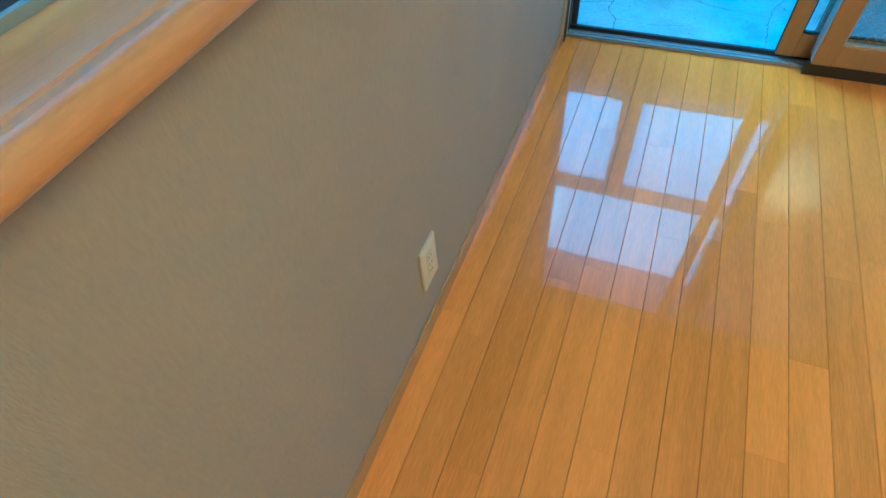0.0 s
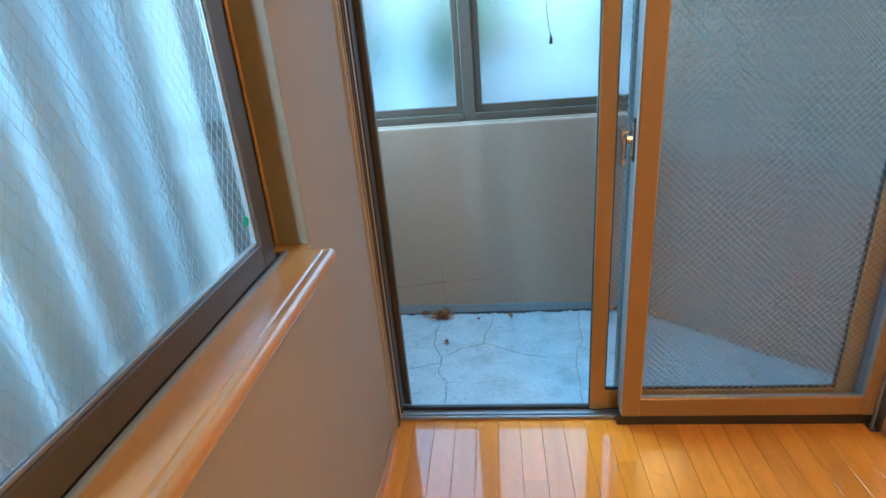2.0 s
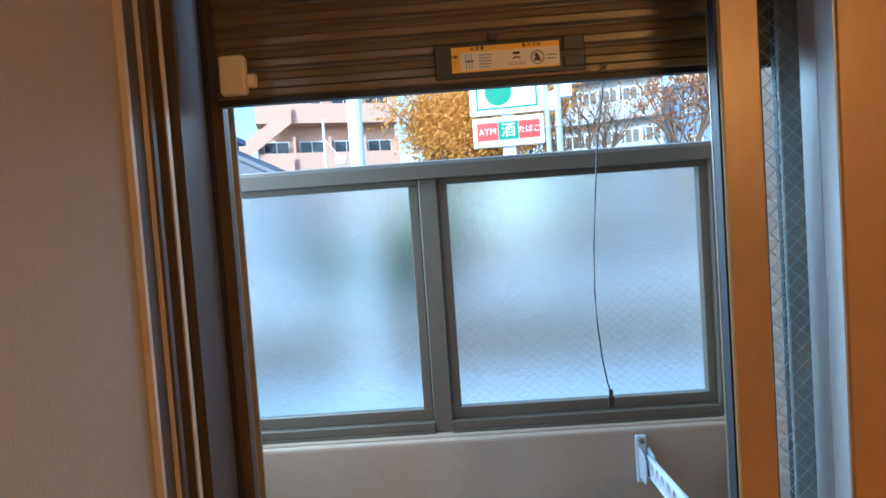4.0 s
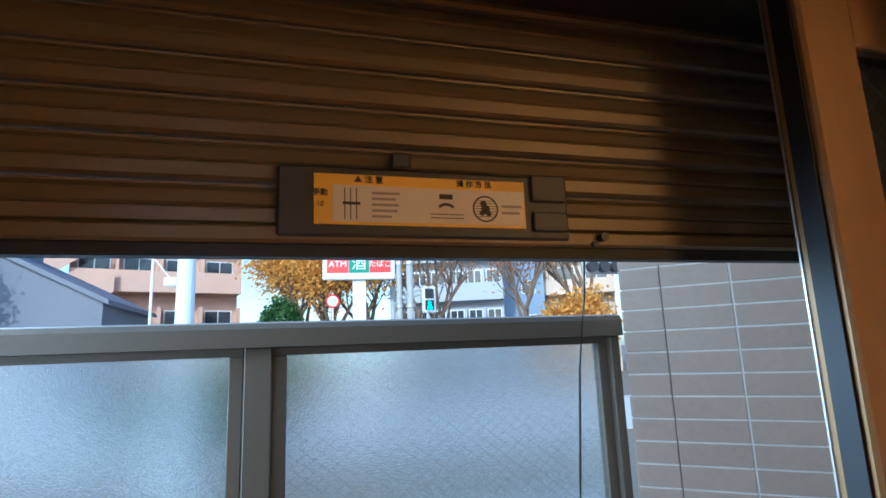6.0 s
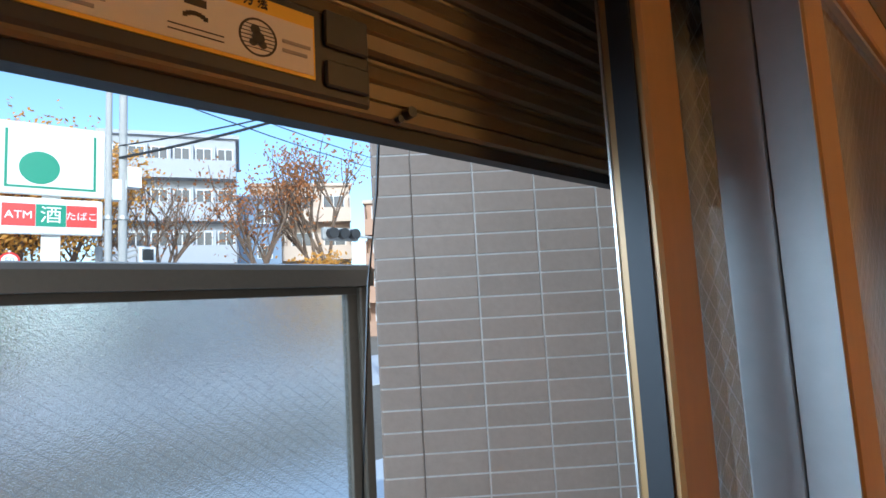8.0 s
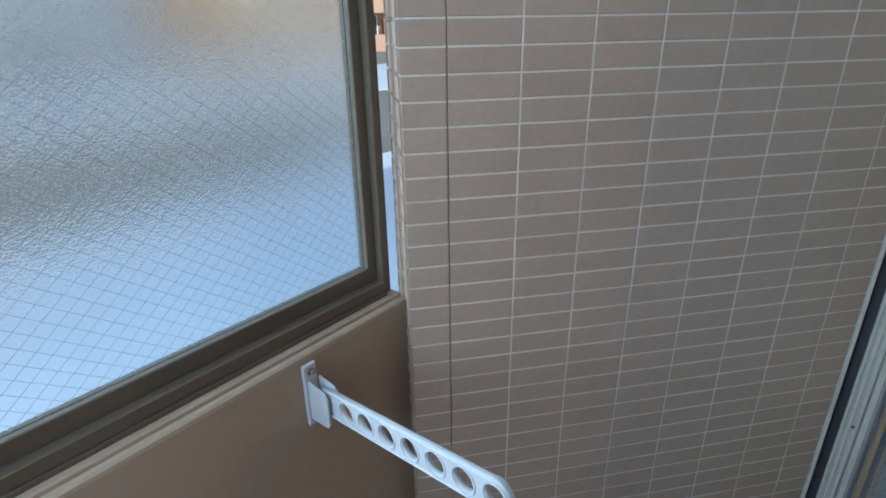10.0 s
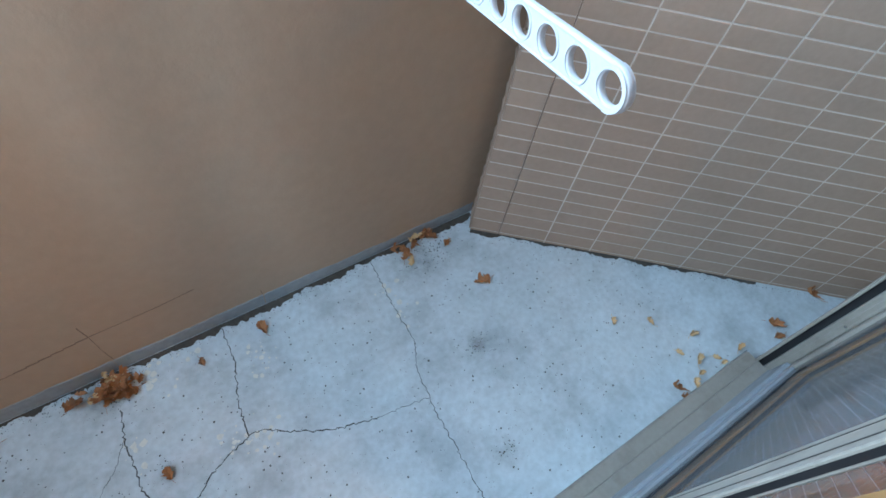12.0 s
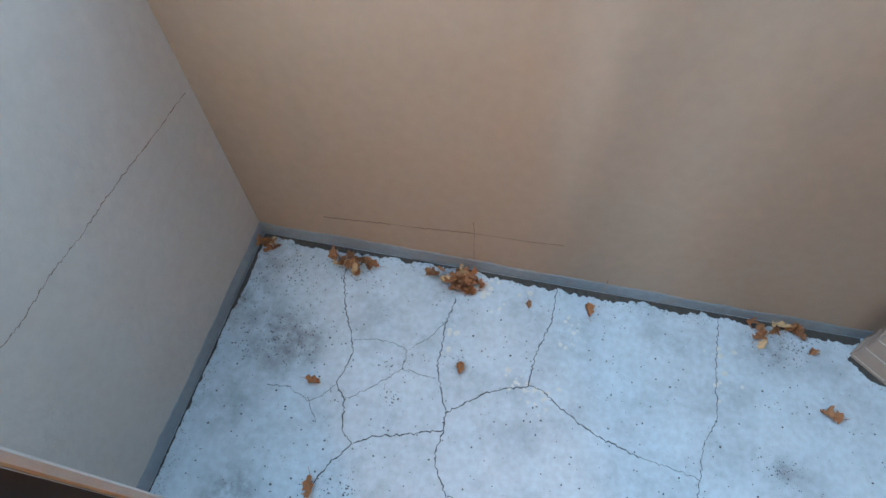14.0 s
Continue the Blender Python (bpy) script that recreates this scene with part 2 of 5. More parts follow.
M_PLASTIC_WHITE = mat("white_cast_metal", (0.52, 0.53, 0.55), 0.5, vary=0.08, scale=(6.0, 150.0), bump=0.15)
M_YELLOW = mat("yellow_label", (0.85, 0.50, 0.012), 0.4, vary=0.05)
M_LABEL = mat("cream_label", (0.75, 0.68, 0.56), 0.4, vary=0.05)
M_INK = mat("label_ink", (0.06, 0.045, 0.03), 0.6)
M_GREY_INK = mat("label_grey", (0.35, 0.31, 0.27), 0.6)
M_GREEN_DOT = mat("green_sticker", (0.02, 0.42, 0.14), 0.5)
M_CABLE = mat("black_cable", (0.015, 0.015, 0.015), 0.5)
M_STEEL = mat("chrome_steel", (0.62, 0.60, 0.57), 0.25, metal=1.0, vary=0.1)
M_WIRE_FINE = mat("fine_glass_wire", (0.22, 0.23, 0.24), 0.5, metal=0.1, vary=0.1)
M_WIRE = mat("glass_wire", (0.42, 0.44, 0.45), 0.5, metal=0.3, vary=0.1)
G_CLEAR = glass("hazy_wired_glass", 0.045, (0.84, 0.89, 0.90), bump=0.05, bump_scale=160)
G_FROST = glass("frosted_glass", 0.08, (0.88, 0.96, 1.0), bump=0.35, bump_scale=330, coat=0.3)
G_WINDOW = glass("figured_glass", 0.08, (0.90, 0.98, 1.0), bump=0.08, bump_scale=150, coat=1.0)


def mesh_cloth(name, color, cover):
    """Fine woven mesh: threads cover part of the area and the rest is open."""
    m = bpy.data.materials.new(name)
    m.use_nodes = True
    n, ln = m.node_tree.nodes, m.node_tree.links
    b = n["Principled BSDF"]
    b.inputs["Base Color"].default_value, b.inputs["Roughness"].default_value = (*color, 1), 0.45
    tr, mx, noise = n.new("ShaderNodeBsdfTransparent"), n.new("ShaderNodeMixShader"), n.new("ShaderNodeTexNoise")
    tc, mr = n.new("ShaderNodeTexCoord"), n.new("ShaderNodeMapRange")
    noise.inputs["Scale"].default_value = 5.0
    mr.inputs["To Min"].default_value, mr.inputs["To Max"].default_value = cover - 0.06, cover + 0.06
    ln.new(tc.outputs["Object"], noise.inputs["Vector"])
    ln.new(noise.outputs["Fac"], mr.inputs["Value"])
    ln.new(mr.outputs["Result"], mx.inputs["Fac"])
    ln.new(tr.outputs[0], mx.inputs[1])
    ln.new(b.outputs[0], mx.inputs[2])
    ln.new(mx.outputs[0], n["Material Output"].inputs["Surface"])
    return m


M_MESH = mesh_cloth("insect_mesh", (0.13, 0.15, 0.18), 0.22)
M_LAMP = glow("lamp_shade", (1.0, 0.43, 0.075), 3.0)


def thin_leaf(m, share):
    """Lets part of the light through, as a thin leaf does."""
    n, ln = m.node_tree.nodes, m.node_tree.links
    b = n["Principled BSDF"]
    tr, mx = n.new("ShaderNodeBsdfTranslucent"), n.new("ShaderNodeMixShader")
    ln.new(b.inputs["Base Color"].links[0].from_socket, tr.inputs["Color"])
    mx.inputs["Fac"].default_value = share
    ln.new(b.outputs[0], mx.inputs[1])
    ln.new(tr.outputs[0], mx.inputs[2])
    ln.new(mx.outputs[0], n["Material Output"].inputs["Surface"])


# ---- mesh helpers ----
def box(bm, lo, hi, bevel=0.0, seg=1):
    vs = [bm.verts.new((x, y, z)) for x in (lo[0], hi[0]) for y in (lo[1], hi[1]) for z in (lo[2], hi[2])]
    fs = [bm.faces.new([vs[i] for i in q]) for q in ((0, 1, 3, 2), (4, 6, 7, 5), (0, 4, 5, 1), (2, 3, 7, 6), (0, 2, 6, 4), (1, 5, 7, 3))]
    if bevel:
        es = list({e for f in fs for e in f.edges})
        bmesh.ops.bevel(bm, geom=es, offset=bevel, segments=seg, affect="EDGES", profile=0.5)
    return vs


def cyl(bm, a, b, r, r2=None, n=12):
    a, b = Vector(a), Vector(b)
    d = b - a
    m = Matrix.Translation((a + b) / 2) @ d.to_track_quat("Z", "Y").to_matrix().to_4x4()
    bmesh.ops.create_cone(bm, cap_ends=True, segments=n, radius1=r, radius2=r if r2 is None else r2, depth=d.length, matrix=m)


def prism(bm, outline, z0, z1):
    lo = [bm.verts.new((x, y, z0)) for x, y in outline]
    hi = [bm.verts.new((x, y, z1)) for x, y in outline]
    k = len(outline)
    bm.faces.new(lo[::-1])
    bm.faces.new(hi)
    for i in range(k):
        bm.faces.new((lo[i], lo[(i + 1) % k], hi[(i + 1) % k], hi[i]))


def sweep(bm, profile, a, b, axis):
    """A profile in two axes carried straight from a to b along the third."""
    def place(p, q):
        return {"x": (q, p[0], p[1]), "y": (p[0], q, p[1]), "z": (p[0], p[1], q)}[axis]
    lo, hi = [bm.verts.new(place(p, a)) for p in profile], [bm.verts.new(place(p, b)) for p in profile]
    k = len(profile)
    bm.faces.new(lo[::-1])
    bm.faces.new(hi)
    for i in range(k):
        bm.faces.new((lo[i], lo[(i + 1) % k], hi[(i + 1) % k], hi[i]))


def finish(bm, name, material, smooth=False):
    bmesh.ops.recalc_face_normals(bm, faces=bm.faces)
    me = bpy.data.meshes.new(name)
    bm.to_mesh(me)
    bm.free()
    me.materials.append(material)
    if smooth:
        me.polygons.foreach_set("use_smooth", [True] * len(me.polygons))
    return me


def part(name, bm, material, parent=None, label="", smooth=False):
    ob = new(name, finish(bm, name, material, smooth))
    if parent:
        ob.parent = parent
    if label:
        tagged(ob, label)
    return ob


def part_box(name, lo, hi, material, parent=None, label="", bevel=0.0, seg=1):
    bm = bmesh.new()
    box(bm, lo, hi, bevel, seg)
    return part(name, bm, material, parent, label)


def part_cyl(name, a, b, r, material, parent=None, label="", r2=None, n=14):
    bm = bmesh.new()
    cyl(bm, a, b, r, r2, n)
    return part(name, bm, material, parent, label, smooth=False)


def thing(name, label, category, group="", kind="", at=(0, 0, 0)):
    ob = new(name)
    ob.location = at
    ob.empty_display_size = 0.05
    return tagged(ob, label, category, group, kind)


def structure(name, boxes, material, label="", category=""):
    bm = bmesh.new()
    for lo, hi in boxes:
        box(bm, lo, hi)
    return tagged(part(name, bm, material), label or name.replace("_", " "), category or name.split("_")[0], kind="structure")


def tube(bm, pts, r, n=6, r_end=None):
    pts = [Vector(p) for p in pts]
    rings = []
    for i, p in enumerate(pts):
        d = (pts[min(i + 1, len(pts) - 1)] - pts[max(i - 1, 0)]).normalized()
        s = d.orthogonal().normalized()
        u = d.cross(s)
        rr = r if r_end is None else r + (r_end - r) * i / (len(pts) - 1)
        rings.append([bm.verts.new(p + rr * (math.cos(6.2832 * k / n) * s + math.sin(6.2832 * k / n) * u)) for k in range(n)])
    for a, b in zip(rings, rings[1:]):
        # join each ring to the nearest corner of the next
        off = min(range(n), key=lambda o: (a[0].co - b[o].co).length)
        for k in range(n):
            bm.faces.new((a[k], a[(k + 1) % n], b[(k + 1 + off) % n], b[(k + off) % n]))
    bm.faces.new(rings[0][::-1])
    bm.faces.new(rings[-1])


def words(name, body, size, material, m, parent=None, label="", thick=0.0006):
    """Lettering in the built-in font, as a mesh, centred on the pose m (it faces along m's z)."""
    cu = bpy.data.curves.new(name, "FONT")
    cu.body, cu.size, cu.align_x, cu.align_y, cu.extrude = body, size, "CENTER", "CENTER", thick
    cu.resolution_u = 3
    tmp = new(name + "_tmp", cu)
    me = bpy.data.meshes.new_from_object(tmp.evaluated_get(bpy.context.evaluated_depsgraph_get()))
    bpy.data.objects.remove(tmp)
    me.materials.clear()
    me.materials.append(material)
    me.transform(m)
    ob = new(name, me)
    if parent:
        ob.parent = parent
    if label:
        tagged(ob, label)
    return ob


def wire_net(bm, x0, x1, z0, z1, y, step, r=0.0004, slope=1.0):
    """Crossed diagonal wires that fill a rectangle in the plane of x and z."""
    w, h = x1 - x0, z1 - z0
    k = step * math.sqrt(1 + slope * slope)
    for sgn in (1, -1):
        c = -slope * w if sgn > 0 else 0.0
        end = h if sgn > 0 else h + slope * w
        while c < end:
            # z = c + sgn*slope*x, cut to the rectangle
            xa, xb = 0.0, w
            za, zb = c + sgn * slope * xa, c + sgn * slope * xb
            ts = []
            for lim in (0.0, h):
                ts.append((lim - c) / (sgn * slope))
            xa, xb = max(0.0, min(ts)), min(w, max(ts))
            if xb - xa > 0.004:
                a = Vector((x0 + xa, y, z0 + c + sgn * slope * xa))
                b = Vector((x0 + xb, y, z0 + c + sgn * slope * xb))
                d = (b - a).normalized()
                s, u = d.cross(Vector((0, 1, 0))) * r, Vector((0, r, 0))
                ra = [bm.verts.new(a + q) for q in (s, u, -s, -u)]
                rb = [bm.verts.new(b + q) for q in (s, u, -s, -u)]
                for i in range(4):
                    bm.faces.new((ra[i], ra[(i + 1) % 4], rb[(i + 1) % 4], rb[i]))
            c += k


def wired_pane(parent, x0, x1, z0, z1, y, material, step, thick=0.006, m=None, label=""):
    pane = part_box("pane", (x0, y - thick / 2, z0), (x1, y + thick / 2, z1), material, parent, label)
    pane.visible_shadow = False
    bm = bmesh.new()
    wire_net(bm, x0, x1, z0, z1, y - thick / 2 - 0.0003, step, 0.0003, 0.8)
    net = part("wire_mesh", bm, M_WIRE_FINE, pane)
    net.visible_shadow = True
    return pane

# ---- the room and the balcony: large structure ----
PY = 0.967                       # inner face of the parapet
LX = -0.539                      # balcony's left wall
TILE_A = Vector((1.149, 0.904, 0))
TH = 0.857
TU = Vector((math.sin(TH), -math.cos(TH), 0))      # along the tiled wall, towards the house
TN = Vector((math.cos(TH), math.sin(TH), 0))       # into the tiled wall
WIN_Y0, WIN_Y1, WIN_Z0, WIN_Z1 = -2.36, -0.632, 0.9125, 1.988

WX = 0.012                       # room face of the left wall
WIN_YW = -0.572                 # side of the window's opening
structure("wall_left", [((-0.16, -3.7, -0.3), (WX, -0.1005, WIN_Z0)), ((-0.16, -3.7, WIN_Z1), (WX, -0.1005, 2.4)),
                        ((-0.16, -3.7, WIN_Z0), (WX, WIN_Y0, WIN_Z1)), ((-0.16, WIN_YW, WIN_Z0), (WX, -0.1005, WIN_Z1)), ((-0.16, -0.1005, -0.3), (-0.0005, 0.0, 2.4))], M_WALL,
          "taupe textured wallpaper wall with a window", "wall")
# far left stretch is added, unseen; it screens the side lamp from the window
structure("wall_front", [((-1.30, 0.0, -0.3), (0.0, 0.10, 2.45)), ((1.6405, -0.16, -0.3), (3.2, 0.0325, 2.45)), ((1.6405, 0.0325, 0.0035), (3.2, 0.08, 2.45)),
                         ((0.0, -0.03, 2.03), (1.64, 0.10, 2.45))], M_PAINT_L, "pale painted house wall round the glass door", "wall")
structure("wall_pier", [((1.70, -0.166, 0), (3.1, -0.161, 2.4)), ((1.641, -0.166, 0.0), (1.70, -0.02, 2.4))], M_WALL_WHITE, "white wallpaper wall beside the glass door", "wall")
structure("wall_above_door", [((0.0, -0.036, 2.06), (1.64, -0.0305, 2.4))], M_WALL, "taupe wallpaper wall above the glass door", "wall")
structure("wall_right", [((3.1, -3.7, -0.3), (3.2, -0.16, 2.45))], M_WALL_WHITE, "white wallpaper wall of the room", "wall")
structure("wall_back", [((-0.16, -3.8, -0.3), (3.2, -3.7, 2.45))], M_WALL_WHITE, "white wallpaper wall of the room", "wall")
structure("ceiling", [((-0.16, -3.8, 2.4), (3.2, -0.03, 2.45))], M_CEIL, "off-white papered ceiling", "ceiling")
structure("floor_base", [((0, -3.7, -0.25), (3.1, -0.031, -0.012))], M_GROOVE, "dark underlay beneath the floor planks", "floor")
structure("balcony_floor", [((-0.70, 0.1405, -0.35), (2.3, 1.30, ZB)), ((1.6405, 0.0805, -0.35), (2.3, 0.1404, ZB))], M_SLAB, "grey-coated concrete balcony floor with cracks", "floor")
structure("balcony_wall_left", [((-0.72, 0.10, -0.3), (LX, 1.12, 1.12))], M_PAINT_L, "pale rough-painted balcony side wall", "wall")
structure("shutter_box", [((-0.02, 0.1005, 2.035), (1.66, 0.26, 2.36))], M_ALU, "bronze shutter box above the glass door", "shutter box")
# unseen mass added above and beside the room, to shade the balcony
structure("house_upper_wall", [((-0.16, -4.2, 2.45), (9.0, 0.05, 3.0)), ((3.2, -4.2, -0.5), (9.0, 0.05, 2.45))], M_PAINT_L, "unseen house mass added to keep the sun off the balcony", "wall")
# unseen block added at the rear; its shadow covers side path and near pavement
structure("house_rear_wall", [((-16.0, -15.0, -0.5), (9.0, -4.2, 5.6))], M_PAINT_L, "unseen block added behind the house to block the sun", "wall")

# parapet with a stepped coping
bm = bmesh.new()
sweep(bm, [(PY, -0.35), (PY, 0.888), (PY + 0.0015, 0.8955), (PY + 0.006, 0.8995), (PY + 0.015, 0.9005), (PY + 0.0165, 0.8975), (PY + 0.0185, 0.8975), (PY + 0.0195, 0.9045),
           (PY + 0.022, 0.907), (PY + 0.16, 0.907), (PY + 0.16, -0.35)], LX - 0.05, 1.205, "x")
parapet = tagged(part("parapet", bm, M_PAINT), "beige painted parapet wall with a stepped coping", "parapet wall", kind="structure")

# grey coating turned up at the foot of the walls
def coating_strip(bm, a, b, normal, height, seed):
    """A brushed-on coating: a thin skin on the wall with an uneven upper edge."""
    r2 = random.Random(seed)
    a, b, nv = Vector((*a, 0)), Vector((*b, 0)), Vector((*normal, 0)) * 0.0016
    k = int((b - a).length / 0.012)
    prev, h = None, height
    for i in range(k + 1):
        h += r2.gauss(0, 0.0014) + (height - h) * 0.2
        p = a.lerp(b, i / k)
        cur = [bm.verts.new((p.x + q.x, p.y + q.y, z)) for q, z in ((nv, ZB), (nv, ZB + h), (nv * 0.1, ZB + h + 0.002))]
        if prev:
            for m, n in ((0, 1), (1, 2)):
                bm.faces.new((prev[m], cur[m], cur[n], prev[n]))
        prev = cur


bm = bmesh.new()
coating_strip(bm, (LX, PY), (0.109, PY), (0, -1), 0.052, 1)
coating_strip(bm, (0.110, PY), (0.489, PY), (0, -1), 0.050, 2)
coating_strip(bm, (0.491, PY), (1.195, PY), (0, -1), 0.046, 3)
coating_strip(bm, (LX, 0.14), (LX, PY), (1, 0), 0.052, 4)
tagged(part("upstand", bm, M_SLAB_EDGE), "grey coating strip turned up at the wall foot", "skirting", kind="structure")

# crack that wanders along the side wall
bm = bmesh.new()
rnd = random.Random(7)
nodes = [(0.945, 0.464), (0.80, 0.472), (0.652, 0.485), (0.558, 0.486), (0.474, 0.494), (0.39, 0.489), (0.33, 0.497), (0.12, 0.50)]
prev = None
for (ay, az), (by, bz) in zip(nodes, nodes[1:]):
    for i in range(14):
        t = i / 14
        y, z = ay + (by - ay) * t + rnd.uniform(-0.003, 0.003), az + (bz - az) * t + rnd.uniform(-0.0022, 0.0022)
        h = rnd.uniform(0.0004, 0.0014)
        cur = (bm.verts.new((LX + 0.0006, y, z + h)), bm.verts.new((LX + 0.0006, y, z - h)))
        if prev:
            bm.faces.new((prev[0], prev[1], cur[1], cur[0]))
        prev = cur
part("crack", bm, M_STAIN, bpy.data.objects["balcony_wall_left"])


# hairline cracks in the parapet's paint
bm = bmesh.new()
rnd = random.Random(3)
for nodes, w in ((((0.113, ZB + 0.05), (0.108, 0.0), (0.106, 0.076), (0.101, 0.125)), 0.0012), (((-0.32, 0.030), (-0.126, 0.052), (-0.047, 0.057), (0.104, 0.076), (0.248, 0.080), (0.341, 0.090)), 0.0009),
                 (((0.489, ZB + 0.05), (0.486, ZB + 0.075)), 0.001)):
    for (ax, az), (bx, bz) in zip(nodes, nodes[1:]):
        k = 6
        for i in range(k):
            p, q = i / k, (i + 1) / k
            x0, z0, x1, z1 = ax + (bx - ax) * p, az + (bz - az) * p, ax + (bx - ax) * q, az + (bz - az) * q
            h = 1.2 * w * rnd.uniform(0.3, 1.0)
            box(bm, (min(x0, x1) - h / 2, PY - 0.0006, min(z0, z1) - h / 2), (max(x0, x1) + h / 2, PY + 0.0006, max(z0, z1) + h / 2))
part("crack", bm, M_STAIN, parapet)


# hairline cracks and stains of the balcony floor
def ribbon(bm, nodes, width, z, jag, seed):
    rnd = random.Random(seed)
    pts = []
    for (ax, ay), (bx, by) in zip(nodes, nodes[1:]):
        k = max(2, int(math.hypot(bx - ax, by - ay) / 0.0065))
        for i in range(k):
            t = i / k
            pts.append((ax + (bx - ax) * t + rnd.uniform(-jag, jag), ay + (by - ay) * t + rnd.uniform(-jag, jag)))
    pts.append(nodes[-1])
    prev = None
    for i, (x, y) in enumerate(pts):
        j, k = max(i - 1, 0), min(i + 1, len(pts) - 1)
        d = Vector((pts[k][0] - pts[j][0], pts[k][1] - pts[j][1], 0)).normalized()
        s = Vector((-d.y, d.x, 0)) * width * rnd.uniform(0.35, 1.0) * 0.5
        cur = (bm.verts.new((x + s.x, y + s.y, z)), bm.verts.new((x - s.x, y - s.y, z)))
        if prev:
            bm.faces.new((prev[0], prev[1], cur[1], cur[0]))
        prev = cur


CRACKS = [
    [(-0.255, 0.90), (-0.255, 0.868), (-0.221, 0.774), (-0.173, 0.68), (-0.163, 0.644), (-0.179, 0.556), (-0.147, 0.521), (-0.126, 0.439), (-0.096, 0.42), (-0.133, 0.37), (-0.165, 0.309), (-0.19, 0.18)],
    [(0.081, 0.86), (0.068, 0.789), (0.069, 0.722), (0.069, 0.657), (0.094, 0.585), (0.115, 0.538), (0.119, 0.49), (0.109, 0.447), (0.118, 0.408), (0.154, 0.352), (0.16, 0.2)],
    [(-0.096, 0.42), (-0.048, 0.448), (0.026, 0.466), (0.117, 0.496)],
    [(0.115, 0.538), (0.169, 0.583), (0.222, 0.619), (0.313, 0.65)],
    [(0.36, 0.965), (0.353, 0.84), (0.324, 0.75), (0.316, 0.692), (0.313, 0.65)],
    [(0.313, 0.65), (0.351, 0.646), (0.413, 0.60), (0.50, 0.557), (0.597, 0.527)],
    [(0.812, 0.968), (0.797, 0.823), (0.792, 0.73), (0.79, 0.656), (0.753, 0.593), (0.743, 0.512), (0.735, 0.47), (0.72, 0.16)],
]
FINE = [[(-0.173, 0.68), (-0.117, 0.697), (-0.054, 0.696), (-0.019, 0.684), (-0.022, 0.63), (0.071, 0.623)], [(-0.179, 0.556), (-0.205, 0.523), (-0.235, 0.499), (-0.297, 0.523), (-0.358, 0.519)],
        [(-0.147, 0.521), (-0.095, 0.561), (-0.045, 0.602), (-0.019, 0.631)], [(-0.019, 0.684), (0.03, 0.73), (0.068, 0.789)], [(0.597, 0.527), (0.678, 0.518), (0.74, 0.505)],
        [(-0.24, 0.505), (-0.20, 0.45)], [(0.155, 0.35), (0.30, 0.34), (0.42, 0.36)]]
slab = bpy.data.objects["balcony_floor"]
for i, c in enumerate(CRACKS):
    bm = bmesh.new()
    ribbon(bm, c, 0.0026 if i == 6 else 0.0038, ZB + 0.0008, 0.0032, i)
    part("crack", bm, M_CRACK, slab)
for i, c in enumerate(FINE):
    bm = bmesh.new()
    ribbon(bm, c, 0.0018, ZB + 0.0008, 0.0032, 20 + i)
    part("crack", bm, M_CRACK, slab)
rnd = random.Random(5)
bm = bmesh.new()
for (x, y), n in (((0.41, 0.817), 26), ((0.36, 0.63), 20), ((0.82, 0.75), 14), ((0.28, 0.645), 16), ((0.18, 0.915), 18), ((0.26, 0.92), 10), ((0.07, 0.74), 9), ((0.80, 0.83), 8)):
    for _ in range(n):
        px, py = x + rnd.gauss(0, 0.022), y + rnd.gauss(0, 0.03)
        r = 0.0015 + 0.011 * rnd.random() ** 2
        vs = [bm.verts.new((px + r * rnd.uniform(0.5, 1) * math.cos(a), py + r * rnd.uniform(0.5, 1) * math.sin(a), ZB + 0.0006 + rnd.uniform(0, 0.0001))) for a in (0, 1, 2, 3, 4, 5)]
        bm.faces.new(vs)
part("worn_patch", bm, M_PALE, slab)

# ---- tiled wall, standing askew ----
ROW, COL, JOINT = 0.0507, 0.15, 0.0040
ROW0 = 1.419 - 31 * ROW
T_TOP, T_LEN, T_THICK = 2.45, 1.26, 0.22


def tile_place(s, n, z):
    p = TILE_A + TU * s + TN * n
    return (p.x, p.y, z)


bm = bmesh.new()
prism(bm, [tile_place(s, n, 0)[:2] for s, n in ((0.0014, 0.0014), (T_LEN, 0.0014), (T_LEN, T_THICK), (0.0014, T_THICK))], -0.35, T_TOP)
wall_tiled = tagged(part("wall_tiled", bm, M_GROUT), "beige rectangular tile wall with pale joints", "tiled wall", kind="structure")

# dark sealed joint beside the corner tiles
bm = bmesh.new()
prism(bm, [tile_place(s, n, 0)[:2] for s, n in ((0.0907, 0.0006), (0.0933, 0.0006), (0.0933, 0.004), (0.0907, 0.004))], ZB, T_TOP)
part("sealed_joint", bm, M_STAIN, wall_tiled)

# ---- glass door: frame ----
door = thing("door_1", "bronze aluminium sliding glass door, pushed half open", "glass door", kind="structure")
bm = bmesh.new()
box(bm, (0.0, -0.030, -0.02), (1.64, 0.055, 0.006))
for y0, y1, h in ((-0.030, -0.022, 0.013), (-0.012, -0.007, 0.012)):
    box(bm, (0.0, y0, 0.006), (1.64, y1, h))
sweep(bm, [(0.055, ZB), (0.055, 0.002), (0.059, 0.0), (0.064, -0.066), (0.0665, -0.070), (0.0665, ZB)], 0.0, 1.64, "x")
lip_bm = bmesh.new()
sweep(lip_bm, [(0.067, ZB), (0.067, -0.071), (0.0995, -0.073), (0.1005, -0.0755), (0.1025, -0.0755), (0.1035, -0.0735), (0.134, -0.0755), (0.139, -0.079), (0.140, ZB)], 0.0, 1.605, "x")
